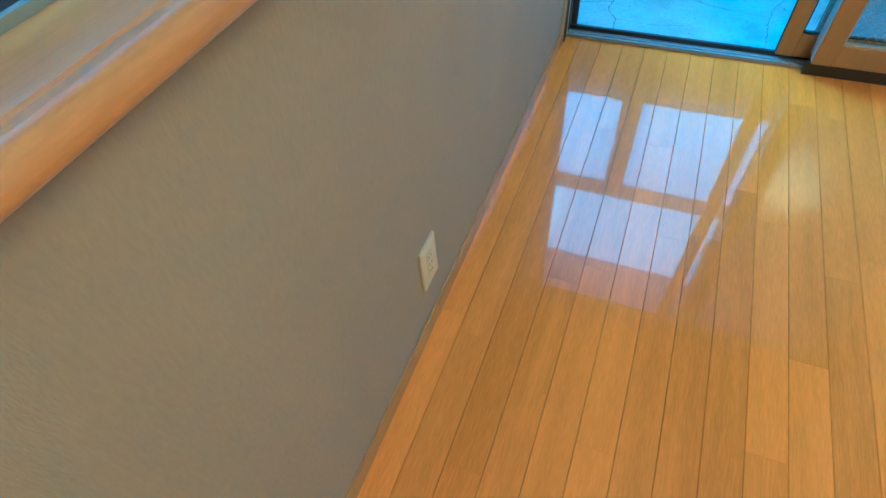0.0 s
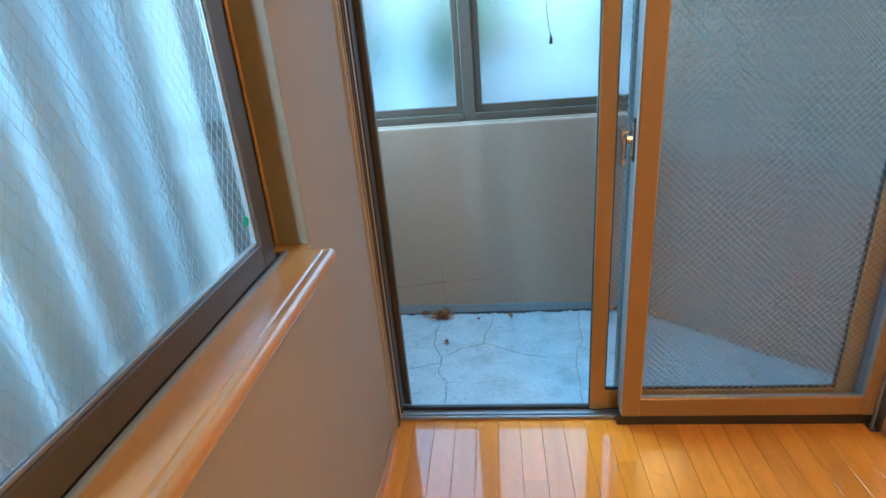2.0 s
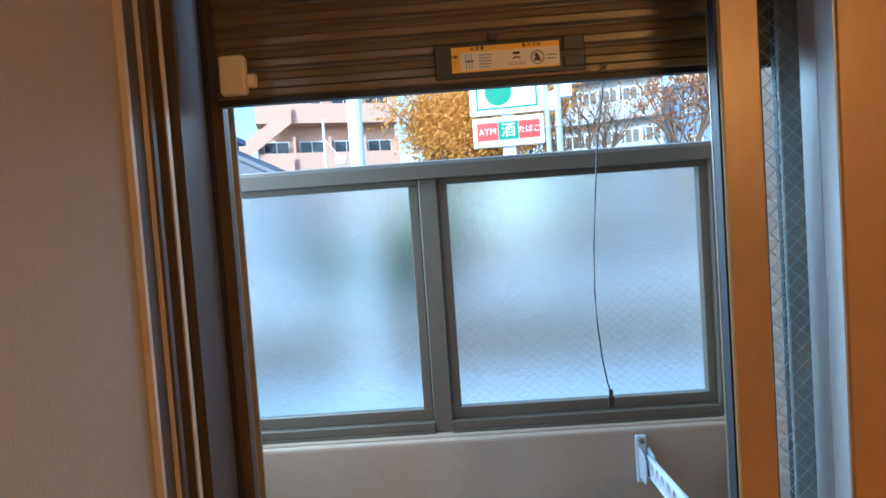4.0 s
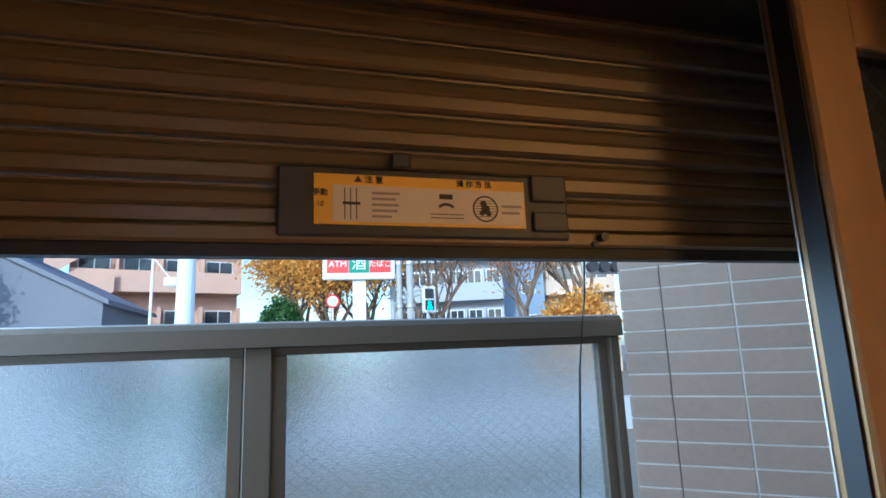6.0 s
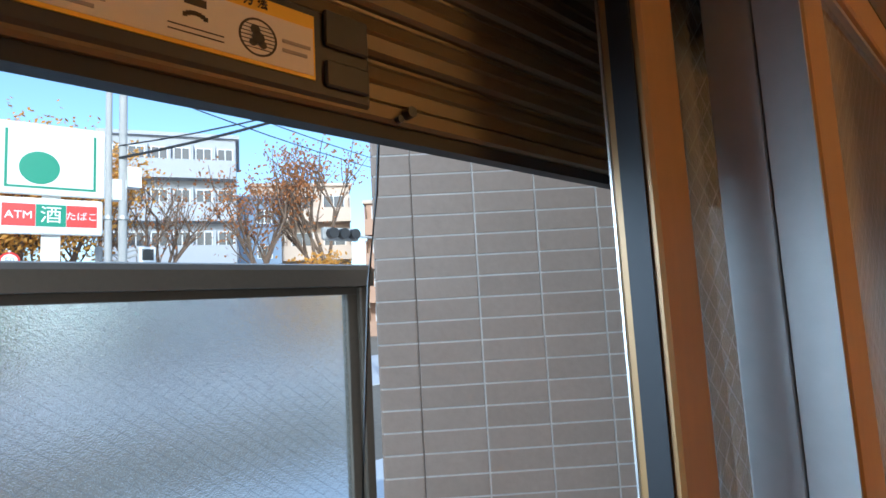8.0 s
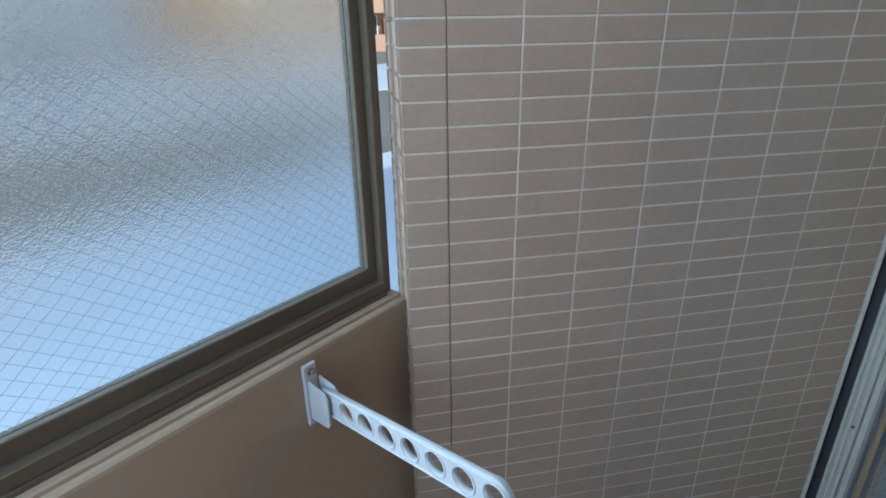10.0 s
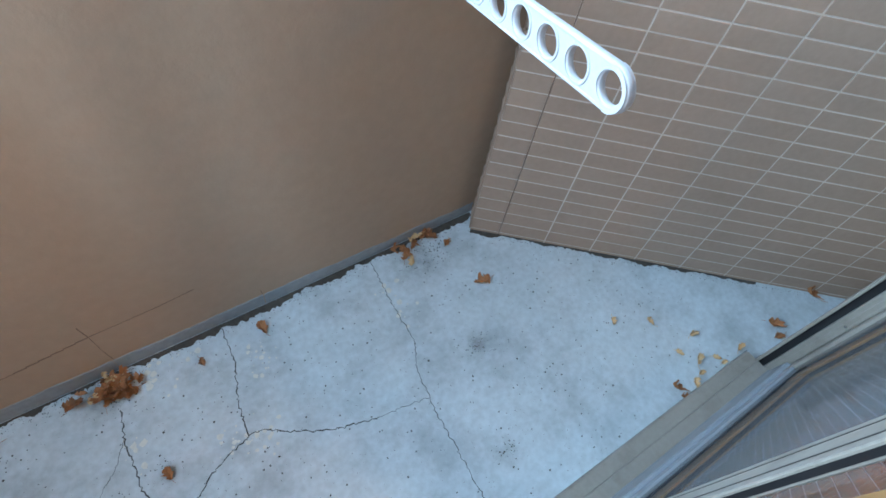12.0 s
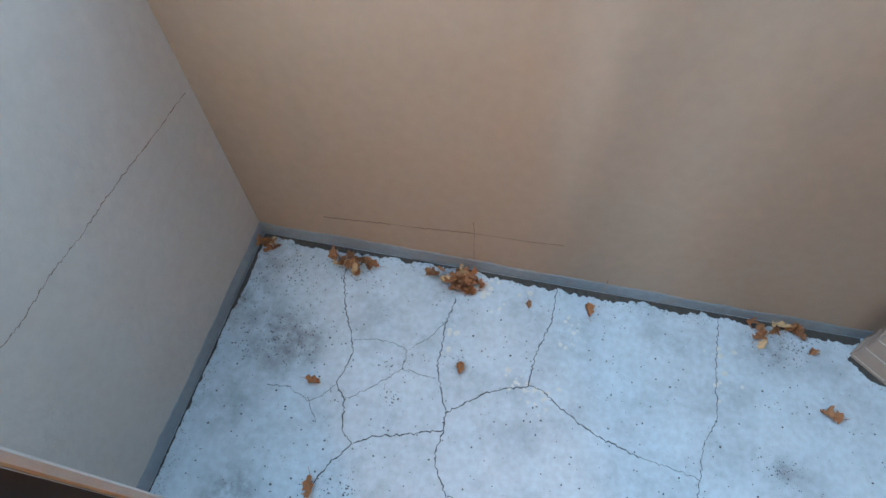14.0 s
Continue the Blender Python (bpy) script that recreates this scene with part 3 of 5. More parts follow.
part("sill_lip", lip_bm, M_LIP, door, "warm grey worn outer lip of the sill")
part_box("track", (0.0, 0.018, 0.0062), (1.64, 0.030, 0.021), M_ALU_DARK, door, "dark outer track")
part("sill", bm, M_SILL, door, "worn silver aluminium sill with tracks")
# dark strip fills the gap below the inner leaf and stands for its shade
part_box("track", (0.80, -0.060, 0.0006), (1.627, -0.042, 0.0425), M_ALU_DARK, door, "added dark support under the inner leaf, standing for its shade")
bm = bmesh.new()
def bar(y0, y1, w, left, z0=-0.10, z1=2.0):
    box(bm, (0.0 if left else 1.64 - w, y0, z0), (w if left else 1.64, y1, z1))


bar(-0.06, 0.14, 0.010, True)
for y0, y1, w in ((-0.068, -0.06, 0.024), (-0.035, -0.027, 0.022), (0.002, 0.012, 0.024), (0.124, 0.14, 0.030)):
    bar(y0, y1, w, True)
part("jamb", bm, M_ALU_JAMB, door, "dark bronze aluminium jamb with grooves")
bm = bmesh.new()
bar(-0.06, 0.080, 0.012, False)
for y0, y1, w in ((-0.0775, -0.0695, 0.020), (-0.033, -0.025, 0.022)):
    bar(y0, y1, w, False)
part("jamb", bm, M_SILL, door, "smooth blue-grey aluminium jamb")
for x0, x1 in ((0.0105, 0.0125),):
    part_box("jamb_lining", (x0, 0.110, 0.006), (x1, 0.1235, 2.0), M_RUBBER, door)
    part_box("jamb_lining", (x0, -0.0265, 0.006), (x1, 0.0015, 2.0), M_ALU_DARK, door)
bm = bmesh.new()
box(bm, (0.0, -0.068, 1.975), (1.64, 0.14, 2.03))
for y0, y1 in ((-0.068, -0.06), (-0.03, -0.022), (0.03, 0.038)):
    box(bm, (0.0, y0, 1.955), (1.64, y1, 1.975))
part("head", bm, M_ALU_DARK, door)
guide = part_box("shutter_guide", (0.0, 0.1805, ZB + 0.001), (0.024, 0.186, 2.03), M_LIP, door, "grey shutter guide with a black channel", 0.001)
part_box("guide_channel", (0.0, 0.1640, ZB + 0.001), (0.010, 0.1800, 2.03), M_RUBBER, guide)
part_box("guide_lip", (0.0, 0.1405, ZB + 0.001), (0.022, 0.1635, 2.03), M_ALU, guide, "", 0.001)
guide = part_box("shutter_guide", (1.610, 0.0805, ZB + 0.035), (1.640, 0.0485, 2.03), M_LIP, door, "worn grey shutter guide with a black channel", 0.0015)
for y0, y1 in ((0.052, 0.056), (0.064, 0.068), (0.075, 0.079)):
    part_box("guide_rib", (1.6065, y0, ZB + 0.035), (1.6095, y1, 2.03), M_LIP, guide)
part_box("guide_channel", (1.622, 0.081, ZB + 0.001), (1.640, 0.0995, 2.03), M_RUBBER, guide)
part_box("guide_lip", (1.608, 0.100, ZB + 0.001), (1.640, 0.1075, 2.03), M_LIP, guide, "", 0.001)
for zz in (0.22, 0.70, 1.20):
    part_cyl("screw", (1.6098, 0.060, zz), (1.6072, 0.060, zz), 0.0038, M_STEEL, guide)
# wooden lining on the room side
bm = bmesh.new()
box(bm, (0.0, -0.10, 0.0), (WX + 0.004, -0.0685, 2.06), 0.002)
box(bm, (1.627, -0.10, 0.0), (1.64, -0.0685, 2.06), 0.002)
box(bm, (0.013, -0.10, 2.03), (1.627, -0.0685, 2.06), 0.002)
part("casing", bm, M_ALU_JAMB, door, "bronze inner casing")
part_box("casing_edge", (WX + 0.0005, -0.1062, 0.0), (WX + 0.0085, -0.1002, 2.062), M_EDGE, door, "thin pale edge of the casing")
part_box("casing_edge", (WX + 0.0042, -0.0722, 0.0), (WX + 0.0082, -0.0688, 2.03), M_EDGE, door)
part_box("casing_edge", (0.0222, -0.0350, 0.006), (0.0245, -0.0272, 2.0), M_EDGE, door)


def sash(name, x0, x1, z0, z1, y0, y1, stile, bottom, top, label, mat_frame, mat_gasket, right=None):
    """A sliding glass leaf: two stiles, two rails, wired glass and its gaskets."""
    leaf = part_box(name, (x0, y0, z0), (x0 + stile, y1, z1), mat_frame, door, label, 0.0025)
    right = right or stile
    yc = (y0 + y1) / 2
    part_box("stile", (x1 - right, y0, z0), (x1, y1, z1), mat_frame, leaf, "", 0.0025)
    part_box("bottom_rail", (x0 + stile, y0 + 0.002, z0), (x1 - right, y1 - 0.002, z0 + bottom), mat_frame, leaf, "", 0.002)
    part_box("top_rail", (x0 + stile, y0 + 0.002, z1 - top), (x1 - right, y1 - 0.002, z1), mat_frame, leaf, "", 0.002)
    gx0, gx1, gz0, gz1 = x0 + stile, x1 - right, z0 + bottom, z1 - top
    bm = bmesh.new()
    for lo, hi in (((gx0, yc - 0.008, gz0), (gx0 + 0.004, yc + 0.008, gz1)), ((gx1 - 0.004, yc - 0.008, gz0), (gx1, yc + 0.008, gz1)),
                   ((gx0 + 0.004, yc - 0.008, gz0), (gx1 - 0.004, yc + 0.008, gz0 + 0.005)), ((gx0 + 0.004, yc - 0.008, gz1 - 0.005), (gx1 - 0.004, yc + 0.008, gz1))):
        box(bm, lo, hi)
    part("gasket", bm, mat_gasket, leaf)
    pane = part_box("pane", (gx0 + 0.004, yc - 0.0034, gz0 + 0.005), (gx1 - 0.004, yc + 0.0034, gz1 - 0.005), G_CLEAR, leaf, "hazy wired glass")
    pane.visible_shadow = False
    bm = bmesh.new()
    wire_net(bm, gx0 + 0.004, gx1 - 0.004, gz0 + 0.005, gz1 - 0.005, yc, 0.0165, 0.00042)
    part("wire_mesh", bm, M_WIRE, leaf)
    return leaf


outer = sash("sliding_leaf", 0.714, 1.580, 0.022, 1.965, -0.002, 0.028, 0.050, 0.080, 0.06, "outer sliding leaf with wired glass", M_ALU, M_RUBBER)
inner = sash("sliding_leaf", 0.811, 1.626, 0.043, 1.970, -0.069, -0.038, 0.060, 0.071, 0.06, "inner sliding leaf with wired glass", M_ALU, M_ALU_SILVER, 0.042)
# insect screen on the outermost track
mesh_screen = part_box("insect_screen", (0.805, 0.0330, 0.0065), (0.872, 0.0505, 1.968), M_LIP, door, "insect screen of dark mesh in a grey aluminium frame", 0.002)
part_box("frame_groove", (0.8040, 0.038, 0.0065), (0.8048, 0.046, 1.968), M_RUBBER, mesh_screen)
part_box("frame_groove", (0.822, 0.0507, 0.0065), (0.825, 0.0511, 1.968), M_ALU_DARK, mesh_screen)
part_box("frame_groove", (0.855, 0.0507, 0.0065), (0.8575, 0.0511, 1.968), M_ALU_DARK, mesh_screen)
part_box("stile", (1.567, 0.034, 0.0065), (1.604, 0.0500, 1.968), M_LIP, mesh_screen, "", 0.002)
part_box("bottom_rail", (0.8725, 0.0345, 0.0065), (1.5665, 0.0490, 0.050), M_SILL, mesh_screen, "", 0.002)
part_box("top_rail", (0.8725, 0.0345, 1.930), (1.5665, 0.0490, 1.968), M_LIP, mesh_screen, "", 0.002)
part_box("mesh", (0.8725, 0.0415, 0.0505), (1.5665, 0.0420, 1.9295), M_MESH, mesh_screen, "fine dark insect mesh")
# black brush strip and bright edge on the leading stile
part_box("edge_strip", (0.7115, 0.004, 0.03), (0.7140, 0.020, 1.96), M_RUBBER, outer)
part_box("edge_strip", (0.7125, 0.0264, 0.03), (0.7140, 0.028, 1.96), M_ALU_SILVER, outer)
part_box("edge_strip", (0.8085, -0.0675, 0.05), (0.8110, -0.0395, 1.96), M_GREY_SIDE, inner, "grey side of the meeting stile")
part_box("interlock", (0.8095, -0.0375, 0.05), (0.829, -0.0045, 1.96), M_GREY_SIDE, inner, "grey interlock flange of the meeting stile", 0.001)
# crescent latch on the meeting stile
bm = bmesh.new()
box(bm, (0.800, -0.041, 0.955), (0.8095, -0.019, 1.050), 0.002)
cyl(bm, (0.801, -0.030, 1.005), (0.786, -0.030, 1.005), 0.015, n=18)
box(bm, (0.777, -0.036, 0.945), (0.787, -0.014, 1.010), 0.003)
box(bm, (0.774, -0.033, 0.925), (0.790, -0.017, 0.965), 0.003)
box(bm, (0.772, -0.022, 0.990), (0.800, -0.014, 1.030), 0.003)
part("crescent_latch", bm, M_STEEL, door, "metal crescent latch with a lever")
part_box("latch_base", (0.8045, -0.0425, 0.940), (0.8094, -0.0178, 1.064), M_PLASTIC_DARK, door, "dark base plate of the latch", 0.001)

# ---- roller shutter, let down a little ----
SY, SZ0 = 0.108, 1.777
shutter = thing("roller_shutter", "bronze slatted roller shutter let down a little above the door", "shutter", at=(0.003, 0, -0.012))
z = SZ0
part_box("bottom_bar", (0.031, SY - 0.010, z + 0.005), (1.609, SY + 0.012, z + 0.017), M_SHUTTER, shutter, "", 0.002)
part_box("rubber_seal", (0.031, SY - 0.005, z - 0.004), (1.609, SY + 0.007, z + 0.005), M_RUBBER, shutter)
z += 0.017
while z < 2.03:
    bm = bmesh.new()
    h = 0.031
    prof = [(SY + 0.006, z), (SY - 0.001, z + 0.0008), (SY - 0.0042, z + 0.003), (SY - 0.0048, z + 0.012), (SY - 0.0022, z + 0.0135), (SY - 0.0042, z + 0.0155), (SY - 0.003, z + 0.024), (SY + 0.001, z + 0.0285),
            (SY + 0.0005, z + h - 0.0006), (SY + 0.006, z + h - 0.0006)]
    sweep(bm, prof, 0.031, 1.609, "x")
    part("slat", bm, M_SHUTTER, shutter)
    z += h
part_box("end_latch", (0.040, SY - 0.022, 1.786), (0.078, SY - 0.005, 1.842), M_PLASTIC_IVORY, shutter, "pale plastic end latch", 0.003)
part_box("end_latch", (0.078, SY - 0.018, 1.796), (0.092, SY - 0.006, 1.815), M_PLASTIC_IVORY, shutter, "", 0.002)
# lock housing with its instruction label
lock = part_box("lock_housing", (0.352, SY - 0.012, 1.786), (0.569, SY - 0.0052, 1.8365), M_PLASTIC_DARK, shutter, "dark plastic lock housing", 0.002)
part_box("lock_slide", (0.430, SY - 0.014, 1.8365), (0.445, SY - 0.0055, 1.849), M_PLASTIC_DARK, shutter, "", 0.002)
part_box("lock_slide", (0.5375, SY - 0.0155, 1.7925), (0.566, SY - 0.0122, 1.8075), M_PLASTIC_DARK, lock, "", 0.001)
part_box("lock_slide", (0.5375, SY - 0.0155, 1.8155), (0.566, SY - 0.0122, 1.8365), M_PLASTIC_DARK, lock, "", 0.001)
LY = SY - 0.0122
part_box("label_plate", (0.3765, LY - 0.0008, 1.7945), (0.5320, LY, 1.8305), M_YELLOW, lock, "yellow instruction label")
part_box("label_plate", (0.389, LY - 0.0013, 1.7965), (0.5308, LY - 0.0008, 1.8225), M_LABEL, lock, "cream field of the label")


def face_room(x, z, y=LY - 0.0014):
    return pose(x, y, z, 90, 0, 0)


words("lettering", "手動", 0.0052, M_INK, face_room(0.3808, 1.8165), lock)
words("lettering", "10", 0.0052, M_INK, face_room(0.3808, 1.8085), lock)
words("lettering", "▲ 注 意", 0.0058, M_INK, face_room(0.414, 1.8268), lock)
words("lettering", "操 作 方 法", 0.0056, M_INK, face_room(0.492, 1.8268), lock)
bm = bmesh.new()
for i, (x0, x1) in enumerate(((0.416, 0.436), (0.416, 0.433), (0.416, 0.435), (0.416, 0.434), (0.416, 0.430))):
    box(bm, (x0, LY - 0.0017, 1.8165 - 0.0042 * i), (x1, LY - 0.0013, 1.8182 - 0.0042 * i))
for i, x1 in enumerate((0.529, 0.527)):
    box(bm, (0.513, LY - 0.0017, 1.8100 - 0.0050 * i), (x1, LY - 0.0013, 1.8118 - 0.0050 * i))
tagged(part("fine_print", bm, M_GREY_INK, lock), kind="stuff")
bm = bmesh.new()
for x in (0.397, 0.401, 0.405):
    box(bm, (x, LY - 0.0017, 1.7980), (x + 0.0007, LY - 0.0013, 1.8205))
box(bm, (0.396, LY - 0.0018, 1.8085), (0.408, LY - 0.0014, 1.8105))
for i in range(7):
    a = math.pi * (0.25 + 0.5 * i / 6)
    box(bm, (0.470 - 0.0065 * math.cos(a) - 0.0010, LY - 0.0017, 1.8045 + 0.0055 * math.sin(a)), (0.470 - 0.0065 * math.cos(a) + 0.0010, LY - 0.0013, 1.8065 + 0.0055 * math.sin(a)))
box(bm, (0.465, LY - 0.0017, 1.8148), (0.475, LY - 0.0013, 1.8185))
box(bm, (0.458, LY - 0.0017, 1.8032), (0.483, LY - 0.0013, 1.8037))
box(bm, (0.458, LY - 0.0017, 1.8005), (0.483, LY - 0.0013, 1.8010))
for i in range(28):
    a0, a1 = 6.2832 * i / 28, 6.2832 * (i + 1) / 28
    vs = [bm.verts.new((0.500 + r * math.cos(a), LY - 0.0016, 1.8085 + r * math.sin(a))) for a, r in ((a0, 0.0100), (a1, 0.0100), (a1, 0.0088), (a0, 0.0088))]
    bm.faces.new(vs)
for zz in (1.8025, 1.8045, 1.8065, 1.8085, 1.8105, 1.8125, 1.8145):
    w = math.sqrt(0.0093 ** 2 - (zz - 1.8085) ** 2)
    box(bm, (0.500 - w, LY - 0.0017, zz), (0.500 + w, LY - 0.0013, zz + 0.0003))
for cx, cz, r in ((0.4985, 1.8122, 0.0026), (0.5000, 1.8082, 0.0034), (0.5022, 1.8050, 0.0022), (0.4972, 1.8052, 0.0020)):
    bm.faces.new([bm.verts.new((cx + r * math.cos(6.2832 * k / 10), LY - 0.00185, cz + r * math.sin(6.2832 * k / 10))) for k in range(10)])
tagged(part("print_drawing", bm, M_INK, lock), kind="stuff")
bm = bmesh.new()
cyl(bm, (0.596, SY - 0.010, 1.789), (0.596, SY - 0.017, 1.789), 0.0035)
cyl(bm, (0.589, SY - 0.010, 1.784), (0.589, SY - 0.014, 1.784), 0.0022)
part("bolt", bm, M_PLASTIC_DARK, shutter)
# pull cord that hangs from the bottom bar
cord = thing("pull_cord", "thin black pull cord hanging from the roller shutter", "cord", at=(0.006, 0.040, -0.004))
bm = bmesh.new()
tube(bm, [(0.602, 0.100, 1.776), (0.598, 0.099, 1.74), (0.587, 0.097, 1.68), (0.579, 0.095, 1.60), (0.572, 0.094, 1.52), (0.569, 0.093, 1.45), (0.570, 0.092, 1.40), (0.574, 0.0915, 1.35), (0.580, 0.091, 1.31), (0.583, 0.0905, 1.298)], 0.0011)
part("cord", bm, M_CABLE, cord)
bm = bmesh.new()
box(bm, (0.5795, 0.087, 1.272), (0.5890, 0.094, 1.290), 0.0015)
box(bm, (0.5812, 0.0885, 1.290), (0.5870, 0.093, 1.300), 0.001)
part("cord_end", bm, M_PLASTIC_DARK, cord, "black plastic cord end")

# ---- parapet screen of frosted glass ----
screen = thing("glass_screen", "frosted wired glass screen in a bronze aluminium frame on the parapet", "screen", at=(0.004, -0.006, -0.011))
GY = 1.053
bm = bmesh.new()
sweep(bm, [(1.000, 1.728), (1.000, 1.768), (1.008, 1.780), (1.020, 1.784), (1.090, 1.784), (1.104, 1.776), (1.108, 1.728)], LX, 1.199, "x")
part("handrail", bm, M_RAIL, screen, "broad bronze aluminium handrail")
PZ0, PZ1 = 0.990, 1.709
xs = [(-0.54, 0.228), (0.351, 1.143)]
for x0, x1 in xs:
    bm = bmesh.new()
    box(bm, (x0 - 0.033 if x0 > 0 else x0, GY - 0.016, PZ0 - 0.036), (x1 + 0.030, GY + 0.016, PZ0), 0.002)
    box(bm, (x0 - 0.033 if x0 > 0 else x0, GY - 0.016, PZ1), (x1 + 0.030, GY + 0.016, PZ1 + 0.019), 0.001)
    if x0 > 0:
        box(bm, (x0 - 0.033, GY - 0.016, PZ0), (x0, GY + 0.016, PZ1), 0.002)
    box(bm, (x1, GY - 0.016, PZ0), (x1 + 0.030, GY + 0.016, PZ1), 0.002)
    part("pane_frame", bm, M_RAIL, screen)
    wired_pane(screen, x0, x1, PZ0, PZ1, GY, G_FROST, 0.022, 0.006, label="frosted wired glass")
for x0, x1 in ((0.2605, 0.3195), (1.1705, 1.198)):
    part_box("post", (x0, GY - 0.034, 0.918), (x1, GY + 0.03, 1.728), M_RAIL, screen, "", 0.003)
bm = bmesh.new()
box(bm, (LX, GY - 0.040, 0.926), (0.262, GY + 0.02, 0.954), 0.002)
box(bm, (0.318, GY - 0.040, 0.926), (1.171, GY + 0.02, 0.954), 0.002)
part("bottom_rail", bm, M_RAIL, screen)
part_box("bottom_track", (LX, GY - 0.046, 0.9182), (0.262, GY + 0.022, 0.926), M_RAIL, screen)
part_box("bottom_track", (0.318, GY - 0.046, 0.9182), (1.171, GY + 0.022, 0.926), M_RAIL, screen)

# ---- drying-pole arm on the parapet ----
def plate_with_holes(length, height, thick, holes, r):
    """An upright plate along x with round ends and round holes, as a bevelled mesh."""
    cu = bpy.data.curves.new("arm", "CURVE")
    cu.dimensions, cu.fill_mode, cu.extrude, cu.bevel_depth, cu.bevel_resolution = "2D", "BOTH", thick / 2 - 0.002, 0.002, 1
    def loop(pts):
        sp = cu.splines.new("POLY")
        sp.points.add(len(pts) - 1)
        for p, q in zip(sp.points, pts):
            p.co = (*q, 0, 1)
        sp.use_cyclic_u = True
    R = height / 2
    out = [(0, -R)] + [(length - R + R * math.sin(a), -R * math.cos(a)) for a in np.linspace(0, math.pi, 17)] + [(0, R)]
    loop(out)
    for x in holes:
        loop([(x + r * math.cos(a), r * math.sin(a)) for a in np.linspace(6.2832, 0, 25)[:-1]])
    tmp = new("arm_tmp", cu)
    me = bpy.data.meshes.new_from_object(tmp.evaluated_get(bpy.context.evaluated_depsgraph_get()))
    bpy.data.objects.remove(tmp)
    return me


arm_thing = thing("drying_pole_arm", "white cast metal drying-pole arm with seven holes, bolted to the parapet", "laundry arm", at=(0.911, PY, 0.803))
part_box("wall_plate", (-0.029, -0.010, -0.070), (0.005, -0.0005, 0.078), M_PLASTIC_WHITE, arm_thing, "", 0.003)
for zz in (0.060, -0.055):
    bm = bmesh.new()
    cyl(bm, (-0.012, -0.010, zz), (-0.012, -0.014, zz), 0.009, n=18)
    cyl(bm, (-0.012, -0.014, zz), (-0.012, -0.021, zz), 0.0065, n=6)
    part("bolt", bm, M_STEEL, arm_thing)
bm = bmesh.new()
for x in (-0.022, 0.006):
    prof = [(-0.010, -0.052), (-0.060, -0.052), (-0.066, -0.045), (-0.066, 0.016), (-0.056, 0.030), (-0.010, 0.040)]
    sweep(bm, prof, x, x + 0.005, "x")
box(bm, (-0.011, -0.030, -0.050), (0.011, -0.010, -0.040))
part("hinge", bm, M_PLASTIC_WHITE, arm_thing)
part_cyl("pivot", (-0.018, -0.042, 0.0), (0.018, -0.042, 0.0), 0.005, M_STEEL, arm_thing)
ARM_L = 0.50
me = plate_with_holes(ARM_L, 0.058, 0.010, [0.085 + 0.0645 * i for i in range(7)], 0.0222)
me.materials.clear()
me.materials.append(M_PLASTIC_WHITE)
arm_dir = Vector((0.843 - 0.911, 0.448 - (PY - 0.035), 0.893 - 0.797)).normalized()
side = Vector((0, 0, 1)).cross(arm_dir).normalized()
up = arm_dir.cross(side)
rot = Matrix((arm_dir, up, -side)).transposed().to_4x4()
arm_pose = Matrix.Translation((0, -0.035, -0.006)) @ rot
bar_ob = new("arm", me)
bar_ob.parent = arm_thing
bar_ob.matrix_local = arm_pose
# raised rims round the holes and along both edges
for i in range(7):
    bm = bmesh.new()
    x = 0.085 + 0.0645 * i
    k = 24
    for s in (-1, 1):
        rings = [[bm.verts.new((x + r * math.cos(6.2832 * j / k), r * math.sin(6.2832 * j / k), s * zt)) for j in range(k)] for r, zt in ((0.0222, 0.0046), (0.0222, 0.0068), (0.0255, 0.0068), (0.0262, 0.0046))]
        for a, b in zip(rings, rings[1:]):
            for j in range(k):
                bm.faces.new((a[j], a[(j + 1) % k], b[(j + 1) % k], b[j]))
    rim = part("hole_rim", bm, M_PLASTIC_WHITE, arm_thing)
    rim.matrix_local = arm_pose
for s in (-1, 1):
    bm = bmesh.new()
    box(bm, (0.004, s * 0.0275 - 0.0022, -0.0075), (ARM_L - 0.028, s * 0.0275 + 0.0022, 0.0075), 0.0015)
    flange = part("flange", bm, M_PLASTIC_WHITE, arm_thing)
    flange.matrix_local = arm_pose
bm = bmesh.new()
k = 14
for a0, a1 in zip(np.linspace(0, math.pi, k)[:-1], np.linspace(0, math.pi, k)[1:]):
    vs = []
    for zt in (-0.0075, 0.0075):
        for a, r in ((a0, 0.0253), (a1, 0.0253), (a1, 0.0298), (a0, 0.0298)):
            vs.append(bm.verts.new((ARM_L - 0.029 + r * math.sin(a), -r * math.cos(a), zt)))
    for q in ((0, 1, 2, 3), (7, 6, 5, 4), (2, 6, 7, 3), (0, 4, 5, 1)):
        bm.faces.new([vs[i] for i in q])
bmesh.ops.remove_doubles(bm, verts=bm.verts, dist=0.0002)
flange = part("flange", bm, M_PLASTIC_WHITE, arm_thing)
flange.matrix_local = arm_pose

# ---- window in the left wall ----
window = thing("window_1", "bronze aluminium sliding window with wired figured glass", "window", kind="structure", at=(0.012, 0.010, 0.008))
bm = bmesh.new()
box(bm, (-0.13, WIN_Y0, 0.905), (-0.036, WIN_Y1 - 0.01, 0.938))
box(bm, (-0.13, WIN_Y0, 1.945), (-0.036, WIN_Y1, 1.98))
box(bm, (-0.13, WIN_Y1 - 0.035, 0.938), (-0.0745, WIN_YW - 0.0105, 1.945))
box(bm, (-0.0745, WIN_Y1 - 0.035, 0.938), (-0.060, WIN_Y1 - 0.010, 1.945))
box(bm, (-0.13, WIN_Y0, 0.938), (-0.036, WIN_Y0 + 0.035, 1.945))
